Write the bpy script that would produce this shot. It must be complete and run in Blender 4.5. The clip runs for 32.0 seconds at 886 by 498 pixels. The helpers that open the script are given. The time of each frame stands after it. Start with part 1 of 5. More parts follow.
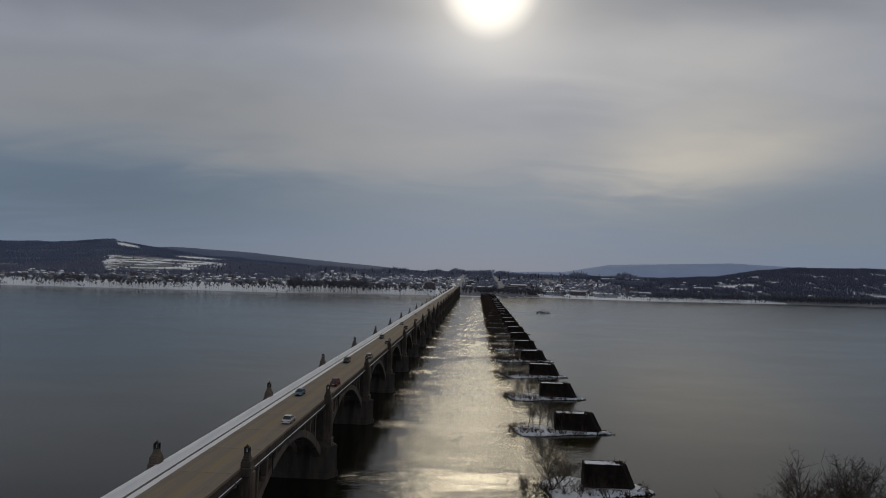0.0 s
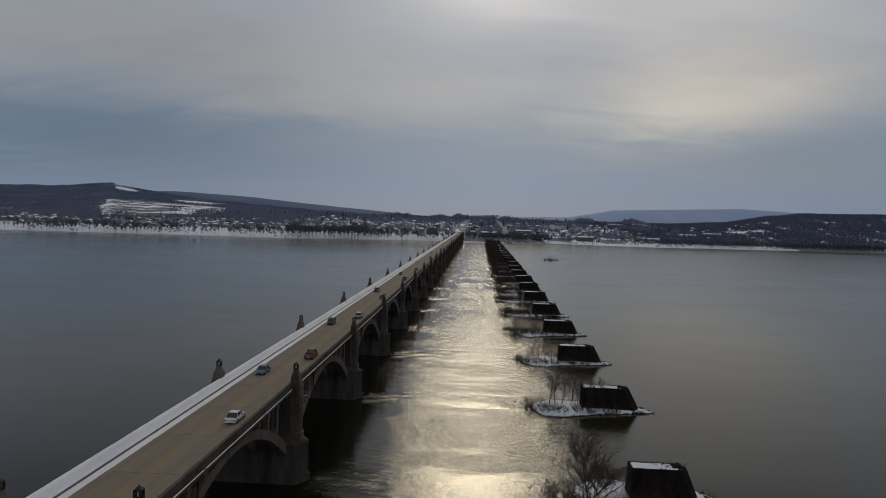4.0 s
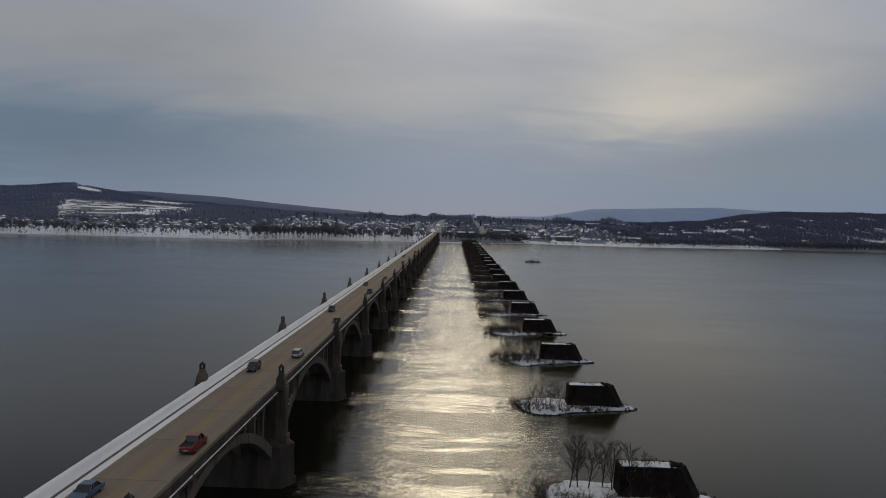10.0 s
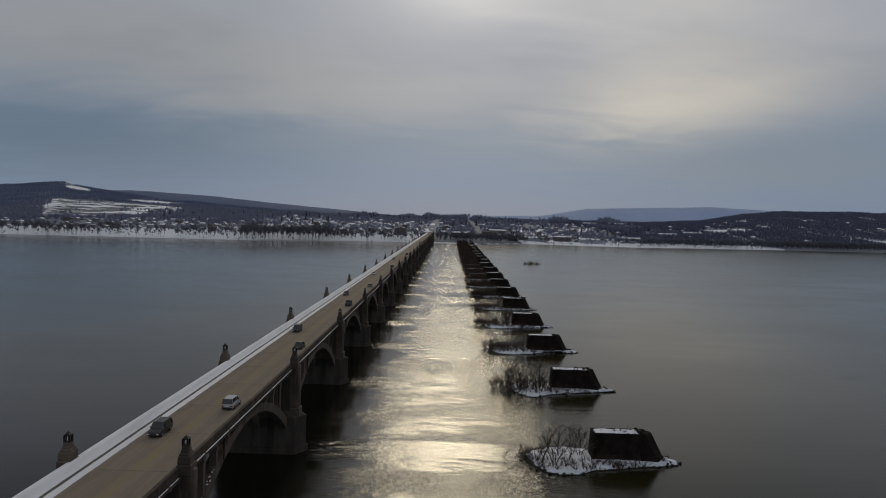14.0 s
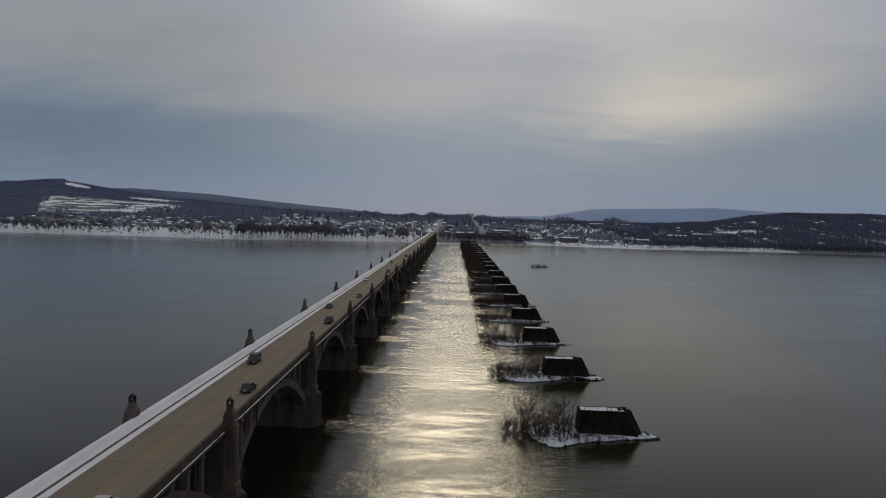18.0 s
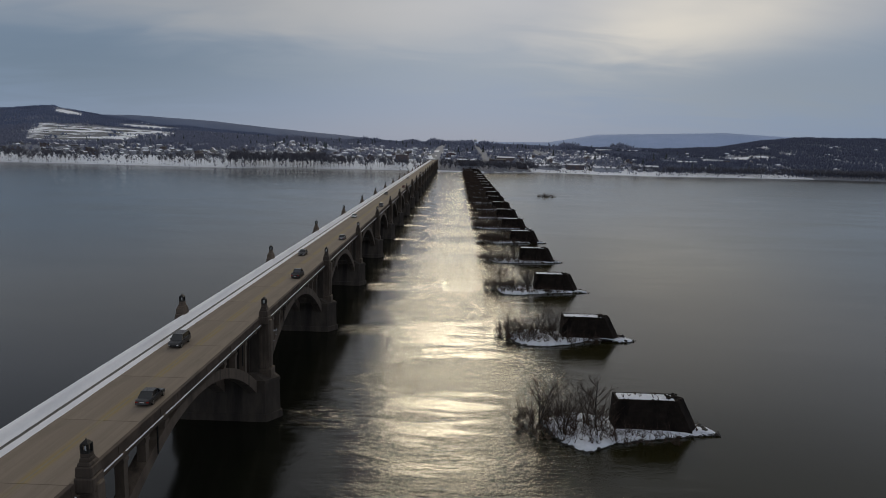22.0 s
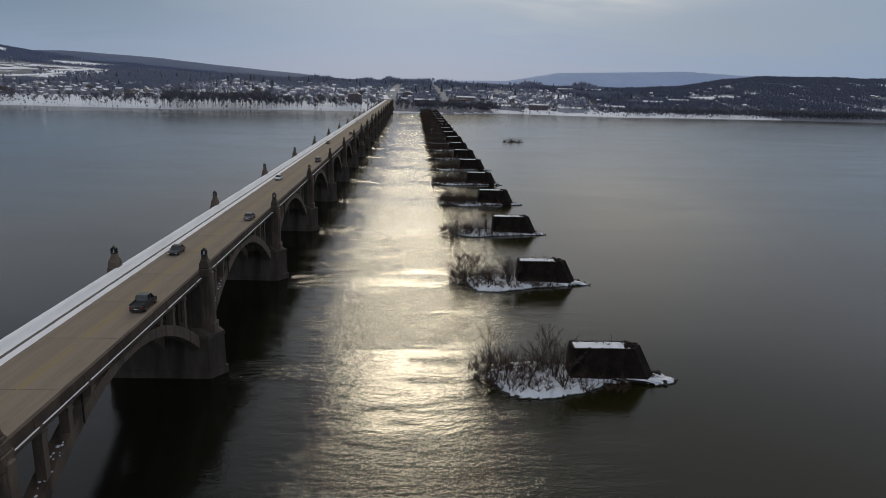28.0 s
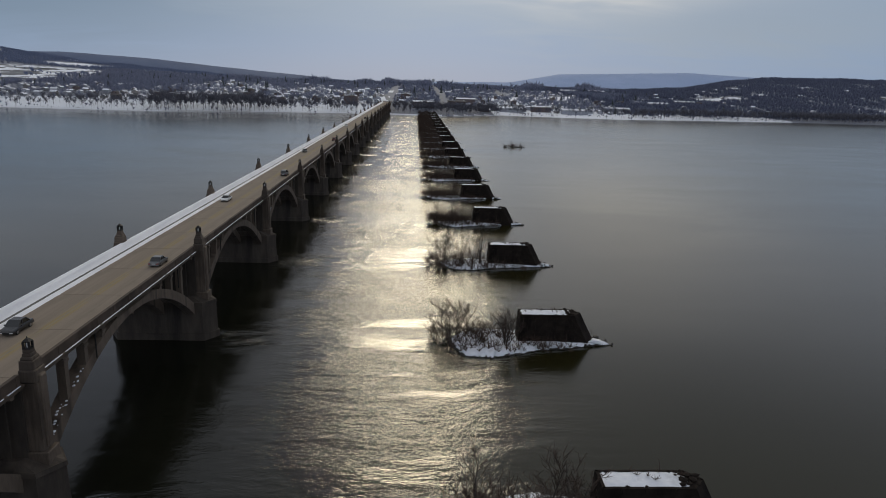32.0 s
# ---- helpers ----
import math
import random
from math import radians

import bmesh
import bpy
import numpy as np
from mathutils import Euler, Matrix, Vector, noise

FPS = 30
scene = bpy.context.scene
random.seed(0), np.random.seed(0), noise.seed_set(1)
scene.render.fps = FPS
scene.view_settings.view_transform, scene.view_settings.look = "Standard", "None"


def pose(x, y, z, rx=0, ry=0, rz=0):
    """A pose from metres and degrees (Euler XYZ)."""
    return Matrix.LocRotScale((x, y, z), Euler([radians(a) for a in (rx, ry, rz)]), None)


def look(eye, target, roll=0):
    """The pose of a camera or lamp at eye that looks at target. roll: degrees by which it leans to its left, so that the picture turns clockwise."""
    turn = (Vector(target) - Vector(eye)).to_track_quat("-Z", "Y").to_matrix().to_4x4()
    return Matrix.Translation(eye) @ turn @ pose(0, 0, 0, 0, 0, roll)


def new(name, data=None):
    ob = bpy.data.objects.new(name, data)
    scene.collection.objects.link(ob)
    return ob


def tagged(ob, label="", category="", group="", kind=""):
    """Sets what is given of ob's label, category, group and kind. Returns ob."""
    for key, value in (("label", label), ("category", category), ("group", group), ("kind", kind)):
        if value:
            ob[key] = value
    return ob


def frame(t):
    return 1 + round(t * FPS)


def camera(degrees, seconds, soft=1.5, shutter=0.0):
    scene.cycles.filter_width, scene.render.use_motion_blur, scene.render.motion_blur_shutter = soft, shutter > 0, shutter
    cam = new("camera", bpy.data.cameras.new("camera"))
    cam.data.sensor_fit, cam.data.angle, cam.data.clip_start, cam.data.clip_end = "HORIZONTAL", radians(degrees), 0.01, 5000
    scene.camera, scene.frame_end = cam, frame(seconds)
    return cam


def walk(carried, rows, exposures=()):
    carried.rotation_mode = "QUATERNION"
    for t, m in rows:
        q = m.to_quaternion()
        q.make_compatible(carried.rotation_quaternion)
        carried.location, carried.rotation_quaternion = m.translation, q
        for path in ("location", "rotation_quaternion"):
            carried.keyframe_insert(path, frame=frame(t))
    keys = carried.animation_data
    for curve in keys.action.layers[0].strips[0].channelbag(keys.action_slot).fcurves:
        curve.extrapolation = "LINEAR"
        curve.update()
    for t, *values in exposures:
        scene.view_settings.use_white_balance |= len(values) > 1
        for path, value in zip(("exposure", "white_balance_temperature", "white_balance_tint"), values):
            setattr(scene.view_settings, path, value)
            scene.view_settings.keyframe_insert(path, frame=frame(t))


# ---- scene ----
cam = camera(67.1, 32.0, soft=0.9)
PATH = [
    (0, (41.718, -46.232, 49.175), (41.616, -44.236, 49.244), 1.7),
    (0.5, (41.476, -41.089, 49.154), (41.371, -39.092, 49.193), 1.8),
    (1, (41.182, -36.094, 49.113), (41.076, -34.097, 49.123), 1.8),
    (1.5, (40.807, -31.233, 49.047), (40.699, -29.236, 49.027), 1.8),
    (2, (40.443, -26.377, 48.962), (40.334, -24.381, 48.914), 1.8),
    (2.5, (40.236, -21.343, 48.913), (40.126, -19.347, 48.838), 1.8),
    (3, (40.04, -16.283, 48.891), (39.929, -14.288, 48.797), 1.7),
    (3.5, (39.839, -11.291, 48.888), (39.73, -9.296, 48.793), 1.8),
    (5.5, (38.904, 8.461, 48.947), (38.808, 10.456, 48.851), 1.6),
    (6, (38.669, 13.284, 48.929), (38.573, 15.279, 48.833), 1.5),
    (6.5, (38.415, 17.989, 48.886), (38.329, 19.985, 48.79), 1.6),
    (7, (38.22, 22.666, 48.84), (38.164, 24.663, 48.746), 1.6),
    (7.5, (38.022, 27.264, 48.821), (37.972, 29.261, 48.727), 1.6),
    (8, (37.878, 31.779, 48.824), (37.84, 33.776, 48.73), 1.6),
    (8.5, (37.662, 36.275, 48.834), (37.635, 38.273, 48.74), 1.7),
    (9, (37.54, 40.967, 48.819), (37.511, 42.965, 48.725), 1.6),
    (9.5, (37.465, 45.737, 48.808), (37.434, 47.734, 48.714), 1.6),
    (10, (37.575, 50.684, 48.785), (37.542, 52.681, 48.691), 1.6),
    (10.5, (37.688, 55.589, 48.759), (37.652, 57.587, 48.665), 1.5),
    (11, (37.813, 60.495, 48.759), (37.775, 62.492, 48.665), 1.5),
    (11.5, (37.861, 65.356, 48.743), (37.821, 67.354, 48.648), 1.6),
    (12, (37.903, 70.244, 48.744), (37.862, 72.241, 48.649), 1.6),
    (12.5, (38.0, 75.187, 48.756), (37.958, 77.185, 48.661), 1.6),
    (13, (38.115, 80.146, 48.762), (38.082, 82.144, 48.666), 1.6),
    (13.5, (38.186, 85.108, 48.758), (38.169, 87.105, 48.663), 1.6),
    (14, (38.241, 90.093, 48.777), (38.222, 92.091, 48.682), 1.6),
    (14.5, (38.282, 95.104, 48.758), (38.263, 97.102, 48.662), 1.5),
    (16.5, (38.358, 115.529, 48.683), (38.334, 117.526, 48.586), 1.8),
    (17, (38.469, 120.461, 48.708), (38.443, 122.458, 48.611), 1.9),
    (17.5, (38.584, 125.331, 48.74), (38.557, 127.329, 48.644), 1.9),
    (18, (38.714, 130.207, 48.766), (38.685, 132.205, 48.67), 1.9),
    (18.5, (38.832, 135.094, 48.775), (38.802, 137.091, 48.679), 1.9),
    (19, (38.952, 139.996, 48.77), (38.921, 141.993, 48.675), 1.8),
    (19.5, (39.107, 144.879, 48.787), (39.074, 146.876, 48.691), 1.9),
    (20, (39.256, 149.766, 48.842), (39.223, 151.763, 48.747), 1.8),
    (20.5, (39.378, 154.635, 48.909), (39.344, 156.633, 48.813), 1.8),
    (21, (39.457, 159.531, 48.952), (39.423, 161.528, 48.857), 1.7),
    (21.5, (39.502, 164.491, 48.925), (39.47, 166.483, 48.748), 1.8),
    (22, (39.554, 169.561, 48.868), (39.525, 171.536, 48.555), 1.7),
    (22.5, (39.575, 174.663, 48.835), (39.548, 176.625, 48.451), 1.8),
    (23, (39.622, 179.836, 48.817), (39.596, 181.789, 48.385), 1.9),
    (23.5, (39.588, 185.124, 48.885), (39.561, 187.067, 48.409), 2.0),
    (24, (39.571, 190.335, 48.903), (39.544, 192.277, 48.425), 1.9),
    (24.5, (39.622, 195.54, 48.87), (39.594, 197.482, 48.392), 1.9),
    (25, (39.606, 200.735, 48.839), (39.596, 202.677, 48.361), 1.8),
    (25.5, (39.565, 205.993, 48.846), (39.605, 207.935, 48.37), 1.9),
    (27.5, (40.257, 226.547, 48.764), (40.356, 228.486, 48.283), 1.9),
    (28, (40.566, 231.709, 48.731), (40.664, 233.647, 48.249), 1.8),
    (28.5, (40.986, 236.927, 48.725), (41.084, 238.865, 48.244), 1.8),
    (29, (41.465, 242.172, 48.718), (41.561, 244.11, 48.236), 1.8),
    (29.5, (42.028, 247.424, 48.679), (42.124, 249.363, 48.197), 1.8),
    (30, (42.751, 252.554, 48.648), (42.845, 254.493, 48.165), 1.8),
    (30.5, (43.609, 257.645, 48.608), (43.704, 259.584, 48.126), 1.9),
    (31, (44.54, 262.43, 48.544), (44.635, 264.369, 48.063), 1.9),
    (31.5, (45.624, 267.065, 48.483), (45.718, 269.004, 48.002), 1.8),
    (32, (46.877, 271.621, 48.444), (46.97, 273.56, 47.966), 1.8),
]
walk(cam, [(t, look(eye, target, roll)) for t, eye, target, roll in PATH], [(0.0, -0.68, 6500, 10), (1.5, -0.6, 6500, 10), (3.5, -0.53, 6500, 10), (21.2, -0.53, 6500, 10), (22.0, -0.24, 6440, 10), (23.6, 0.02, 6380, 10), (32.0, 0.02, 6380, 10)])

# ---- light ----
SUN_EL, SUN_AZ = radians(23.5), radians(0.5)
SUN_DIR = Vector((math.sin(SUN_AZ) * math.cos(SUN_EL), math.cos(SUN_AZ) * math.cos(SUN_EL), math.sin(SUN_EL)))
sun_data = bpy.data.lights.new("sun", "SUN")
sun_data.energy, sun_data.angle, sun_data.color = 0.58, radians(10.0), (1.0, 0.86, 0.60)
sun = new("sun", sun_data)
sun.rotation_mode = "QUATERNION"
sun.rotation_quaternion = SUN_DIR.to_track_quat("Z", "Y")

world = bpy.data.worlds.new("winter_sky")
scene.world = world
world.use_nodes = True


class Nodes:
    """Short hand for building a node tree."""

    def __init__(self, tree):
        self.tree = tree
        tree.nodes.clear()

    def link(self, a, b):
        self.tree.links.new(a, b)

    def math(self, op, a, b=None, c=None):
        node = self.tree.nodes.new("ShaderNodeMath")
        node.operation = op
        for n, v in enumerate((a, b, c)):
            if v is None:
                continue
            if isinstance(v, (int, float)):
                node.inputs[n].default_value = v
            else:
                self.link(v, node.inputs[n])
        return node.outputs[0]

    def vmath(self, op, a, b=None):
        node = self.tree.nodes.new("ShaderNodeVectorMath")
        node.operation = op
        for n, v in enumerate((a, b)):
            if v is None:
                continue
            if isinstance(v, (tuple, list)):
                node.inputs[n].default_value = v
            else:
                self.link(v, node.inputs[n])
        return node.outputs["Value"] if op in ("DOT_PRODUCT", "LENGTH") else node.outputs[0]

    def mix(self, fac, a, b, blend="MIX"):
        node = self.tree.nodes.new("ShaderNodeMix")
        node.data_type, node.blend_type = "RGBA", blend
        for n, v in ((0, fac), (6, a), (7, b)):
            if isinstance(v, (int, float)):
                node.inputs[n].default_value = v
            elif isinstance(v, (tuple, list)):
                node.inputs[n].default_value = (*v, 1.0) if len(v) == 3 else v
            else:
                self.link(v, node.inputs[n])
        return node.outputs[2]

    def noise(self, vector, scale, detail=4.0, rough=0.55, distortion=0.0):
        node = self.tree.nodes.new("ShaderNodeTexNoise")
        node.inputs["Scale"].default_value = scale
        node.inputs["Detail"].default_value = detail
        node.inputs["Roughness"].default_value = rough
        node.inputs["Distortion"].default_value = distortion
        if vector is not None:
            self.link(vector, node.inputs["Vector"])
        return node.outputs[0]

    def step(self, value, low, high, out_low=0.0, out_high=1.0):
        node = self.tree.nodes.new("ShaderNodeMapRange")
        node.interpolation_type = "SMOOTHSTEP"
        self.link(value, node.inputs[0])
        for n, v in enumerate((low, high, out_low, out_high)):
            node.inputs[n + 1].default_value = v
        return node.outputs[0]

    def scaled(self, vector, size, shift=(0, 0, 0)):
        node = self.tree.nodes.new("ShaderNodeMapping")
        self.link(vector, node.inputs[0])
        node.inputs["Scale"].default_value = size
        node.inputs["Location"].default_value = shift
        return node.outputs[0]


def make_sky():
    n = Nodes(world.node_tree)
    coords = n.tree.nodes.new("ShaderNodeTexCoord").outputs["Generated"]
    way = n.vmath("NORMALIZE", coords)
    split = n.tree.nodes.new("ShaderNodeSeparateXYZ")
    n.link(way, split.inputs[0])
    x, y, z = split.outputs
    up = n.math("MAXIMUM", z, 0.0)
    # the clear sky behind the clouds
    clear = n.tree.nodes.new("ShaderNodeTexSky")
    clear.sky_type, clear.sun_disc = "NISHITA", False
    clear.sun_elevation, clear.sun_rotation = SUN_EL, SUN_AZ
    clear.air_density, clear.dust_density, clear.ozone_density = 1.0, 1.0, 2.0
    blue = n.mix(1.0, clear.outputs[0], (0.06, 0.06, 0.06), "MULTIPLY")
    # cloud sheet: soft large patches and long thin layers
    flat = n.math("DIVIDE", 1.0, n.math("ADD", up, 0.16))
    comb = n.tree.nodes.new("ShaderNodeCombineXYZ")
    n.link(n.math("MULTIPLY", x, flat), comb.inputs[0])
    n.link(n.math("MULTIPLY", y, flat), comb.inputs[1])
    big = n.noise(n.scaled(comb.outputs[0], (0.8, 1.0, 1.0), (3.3, 1.9, 0.0)), 0.85, 3.0, 0.5, 0.6)
    fine = n.noise(n.scaled(comb.outputs[0], (0.7, 1.2, 1.0), (0.7, 4.1, 0.0)), 2.0, 3.0, 0.5, 0.8)
    soft = n.math("ADD", n.math("MULTIPLY", big, 0.6), n.math("MULTIPLY", fine, 0.4))
    # the sheet is blue-grey and thin low down, pale and thick higher up
    ramp = n.tree.nodes.new("ShaderNodeValToRGB")
    ramp.color_ramp.interpolation = "EASE"
    stops = ((0.0, (0.245, 0.330, 0.475)), (0.045, (0.240, 0.330, 0.487)), (0.115, (0.270, 0.345, 0.450)), (0.185, (0.43, 0.455, 0.50)), (0.29, (0.452, 0.485, 0.560)), (0.36, (0.335, 0.355, 0.405)), (0.45, (0.36, 0.375, 0.405)), (0.58, (0.41, 0.42, 0.44)))
    bar = ramp.color_ramp.elements
    while len(bar) < len(stops):
        bar.new(0.5)
    for e, (p, c) in zip(bar, stops):
        e.position, e.color = p, (*c, 1.0)
    lifted = n.math("ADD", up, n.math("MULTIPLY", n.math("SUBTRACT", soft, 0.5), n.step(up, 0.02, 0.12, 0.0, 0.15)))
    n.link(lifted, ramp.inputs[0])
    sheet = ramp.outputs[0]
    # clouds of the wide sky: a bright thin place, a pale bank and a dull one
    across = n.math("ARCTAN2", x, y)
    rise = n.math("ARCSINE", z)
    sway = n.math("MULTIPLY", n.math("SUBTRACT", fine, 0.5), 0.16)

    def lobe(az, el, w, h, colour, base):
        u = n.math("DIVIDE", n.math("SUBTRACT", n.math("ADD", across, sway), radians(az)), radians(w))
        v = n.math("DIVIDE", n.math("SUBTRACT", n.math("ADD", rise, n.math("MULTIPLY", sway, 0.4)), radians(el)), radians(h))
        r = n.math("ADD", n.math("MULTIPLY", u, u), n.math("MULTIPLY", v, v))
        fall = n.math("EXPONENT", n.math("MULTIPLY", r, -1.0))
        return n.mix(fall, base, colour)

    sheet = lobe(18.0, 16.5, 17.0, 4.0, (0.70, 0.69, 0.685), sheet)
    sheet = lobe(-12.0, 11.0, 14.0, 2.6, (0.49, 0.495, 0.505), sheet)
    sheet = lobe(18.0, 10.0, 8.5, 3.8, (0.82, 0.765, 0.675), sheet)
    sheet = lobe(-24.0, 12.5, 17.0, 4.0, (0.41, 0.425, 0.445), sheet)
    sheet = lobe(-30.0, 5.4, 17.0, 3.6, (0.172, 0.240, 0.335), sheet)
    sheet = lobe(27.0, 4.8, 14.0, 2.6, (0.285, 0.345, 0.430), sheet)
    sheet = lobe(2.0, 13.6, 10.0, 3.0, (0.360, 0.395, 0.480), sheet)
    # a faint mottle through the whole sheet
    mottle = n.noise(n.scaled(comb.outputs[0], (0.8, 1.0, 1.0), (5.0, 2.0, 0.0)), 3.0, 2.0, 0.5, 0.2)
    share = n.math("MULTIPLY", n.step(mottle, 0.35, 0.65, 0.0, 0.22), n.step(up, 0.10, 0.22))
    sheet = n.mix(share, sheet, n.mix(1.0, sheet, (0.66, 0.72, 0.82), "MULTIPLY"))
    sky = n.mix(0.92, blue, sheet)
    # the high sheet away from the sun is lit full on, and paler
    away = n.step(y, -0.7, 0.1, 1.38, 1.0)
    paler = n.tree.nodes.new("ShaderNodeVectorMath")
    paler.operation = "SCALE"
    n.link(sky, paler.inputs[0])
    n.link(away, paler.inputs["Scale"])
    sky = paler.outputs[0]
    # the sun behind thin cloud
    near = n.math("MAXIMUM", n.vmath("DOT_PRODUCT", way, tuple(SUN_DIR)), 0.0)
    wide = n.math("MULTIPLY", n.math("POWER", near, 45.0), 0.26)
    halo = n.math("MULTIPLY", n.math("POWER", near, 300.0), 0.60)
    disc = n.math("MULTIPLY", n.step(near, 0.9970, 0.9998), 0.9)
    glow = n.math("ADD", n.math("ADD", wide, halo), disc)
    tint = n.tree.nodes.new("ShaderNodeVectorMath")
    tint.operation = "SCALE"
    tint.inputs[0].default_value = (1.0, 0.92, 0.76)
    n.link(glow, tint.inputs["Scale"])
    total = n.vmath("ADD", sky, tint.outputs[0])
    back = n.tree.nodes.new("ShaderNodeBackground")
    n.link(total, back.inputs[0])
    back.inputs[1].default_value = 1.0
    out = n.tree.nodes.new("ShaderNodeOutputWorld")
    n.link(back.outputs[0], out.inputs[0])


make_sky()


# ---- materials ----
def surface(name, low, high, size=1.0, rough=0.8, bump=0.3, stain=None, metal=0.0, stretch=(1, 1, 1), island=0.0, random_object=0.0,
            spec=0.5, grain=12.0):
    """A procedural surface: two tones mixed by coarse and fine noise, with relief; stain: a third tone in blotches."""
    m = bpy.data.materials.new(name)
    m.use_nodes = True
    n = Nodes(m.node_tree)
    where = n.scaled(n.tree.nodes.new("ShaderNodeTexCoord").outputs["Object"], stretch)
    coarse = n.noise(where, 1.0 / size, 5.0, 0.6)
    fine = n.noise(where, grain / size, 3.0, 0.6)
    blend = n.math("ADD", n.math("MULTIPLY", coarse, 0.7), n.math("MULTIPLY", fine, 0.3))
    colour = n.mix(n.step(blend, 0.32, 0.68), low, high)
    if stain:
        blot = n.noise(n.scaled(where, (1, 1, 0.3), (5, 3, 1)), 0.45 / size, 6.0, 0.65)
        colour = n.mix(n.step(blot, 0.52, 0.68, 0.0, 0.8), colour, stain)
    if island or random_object:
        if island:
            value = n.tree.nodes.new("ShaderNodeNewGeometry").outputs["Random Per Island"]
        else:
            value = n.tree.nodes.new("ShaderNodeObjectInfo").outputs["Random"]
        amount = island or random_object
        shade = n.math("ADD", n.math("MULTIPLY", value, 2 * amount), 1.0 - amount)
        grey = n.tree.nodes.new("ShaderNodeVectorMath")
        grey.operation = "SCALE"
        n.link(colour, grey.inputs[0])
        n.link(shade, grey.inputs["Scale"])
        colour = grey.outputs[0]
    shader = n.tree.nodes.new("ShaderNodeBsdfPrincipled")
    n.link(colour, shader.inputs["Base Color"])
    shader.inputs["Metallic"].default_value = metal
    shader.inputs["Specular IOR Level"].default_value = spec
    n.link(n.step(fine, 0.2, 0.8, max(rough - 0.1, 0.02), min(rough + 0.1, 1.0)), shader.inputs["Roughness"])
    if bump:
        relief = n.tree.nodes.new("ShaderNodeBump")
        relief.inputs["Strength"].default_value = bump
        relief.inputs["Distance"].default_value = 0.05 * size
        n.link(blend, relief.inputs["Height"])
        n.link(relief.outputs[0], shader.inputs["Normal"])
    out = n.tree.nodes.new("ShaderNodeOutputMaterial")
    n.link(shader.outputs[0], out.inputs[0])
    return m


def make_water():
    m = bpy.data.materials.new("river_water")
    m.use_nodes = True
    n = Nodes(m.node_tree)
    where = n.tree.nodes.new("ShaderNodeTexCoord").outputs["Object"]
    split = n.tree.nodes.new("ShaderNodeSeparateXYZ")
    n.link(where, split.inputs[0])
    x, y = split.outputs[0], split.outputs[1]
    ripple = n.noise(n.scaled(where, (0.75, 1.0, 1.0)), 3.6, 2.0, 0.6, 0.2)
    wavelet = n.noise(n.scaled(where, (0.5, 1.0, 1.0), (4, 6, 0)), 1.1, 2.0, 0.6, 0.4)
    chop = n.noise(n.scaled(where, (0.35, 1.0, 1.0), (7, 3, 0)), 0.26, 2.0, 0.5, 0.5)
    slick = n.noise(n.scaled(where, (0.4, 1.0, 1.0), (1, 9, 0)), 0.006, 3.0, 0.5, 0.5)
    broad = n.noise(n.scaled(where, (0.35, 1.0, 1.0), (8, 2, 0)), 0.022, 3.0, 0.55, 0.6)
    # broken and calm water lie side by side in ragged patches of all sizes, drawn out along the stream
    small = n.noise(n.scaled(where, (0.22, 1.0, 1.0), (11, 5, 0)), 0.11, 6.0, 0.68, 0.5)
    large = n.noise(n.scaled(where, (0.45, 1.0, 1.0), (3, 17, 0)), 0.036, 3.0, 0.6, 0.6)
    reach = n.math("ADD", n.math("MULTIPLY", small, 0.6), n.math("MULTIPLY", large, 0.4))
    # behind each old pier a tongue of calmer water reaches for the bridge, and each pier of the bridge raises a rough patch
    phase = n.math("FRACT", n.math("ADD", n.math("DIVIDE", y, 56.4), 0.5))
    beside = n.math("MULTIPLY", n.math("ABSOLUTE", n.math("SUBTRACT", phase, 0.5)), 56.4)
    ragged = n.math("ADD", beside, n.math("MULTIPLY", n.math("SUBTRACT", reach, 0.5), 34.0))
    tongue = n.math("MULTIPLY", n.step(ragged, 3.0, 12.0, 0.07, 0.0), n.math("MULTIPLY", n.step(x, 8.0, 16.0), n.step(x, 44.0, 64.0, 1.0, 0.0)))
    side = n.step(x, 14.0, 40.0, 0.075, 0.0)
    broken = n.step(n.math("SUBTRACT", n.math("SUBTRACT", reach, tongue), side), 0.425, 0.490)
    wake = n.math("MULTIPLY", n.step(ragged, 2.0, 8.0, 1.0, 0.0), n.math("MULTIPLY", n.step(x, 8.0, 11.0), n.step(x, 15.0, 30.0, 1.0, 0.0)))
    race = n.math("MULTIPLY", n.math("MULTIPLY", n.step(x, 8.0, 34.0, 0.28, 1.0), n.step(x, -30.0, -8.0, 0.08, 1.0)), n.step(x, 46.0, 86.0, 1.0, 0.032))
    height = n.math("ADD", n.math("ADD", n.math("MULTIPLY", ripple, 0.082), n.math("MULTIPLY", wavelet, 0.16)),
                    n.math("MULTIPLY", chop, n.math("ADD", n.math("MULTIPLY", wake, 0.6), 0.34)))
    relief = n.tree.nodes.new("ShaderNodeBump")
    relief.inputs["Distance"].default_value = 1.0
    n.link(height, relief.inputs["Height"])
    power = n.math("MULTIPLY", race, n.math("ADD", n.math("MULTIPLY", broken, 0.46), 0.46))
    power = n.math("MAXIMUM", power, n.math("MULTIPLY", wake, 0.95))
    n.link(power, relief.inputs["Strength"])
    shader = n.tree.nodes.new("ShaderNodeBsdfPrincipled")
    silt = n.mix(n.step(slick, 0.35, 0.65), (0.0060, 0.0066, 0.0042), (0.0090, 0.0094, 0.0062))
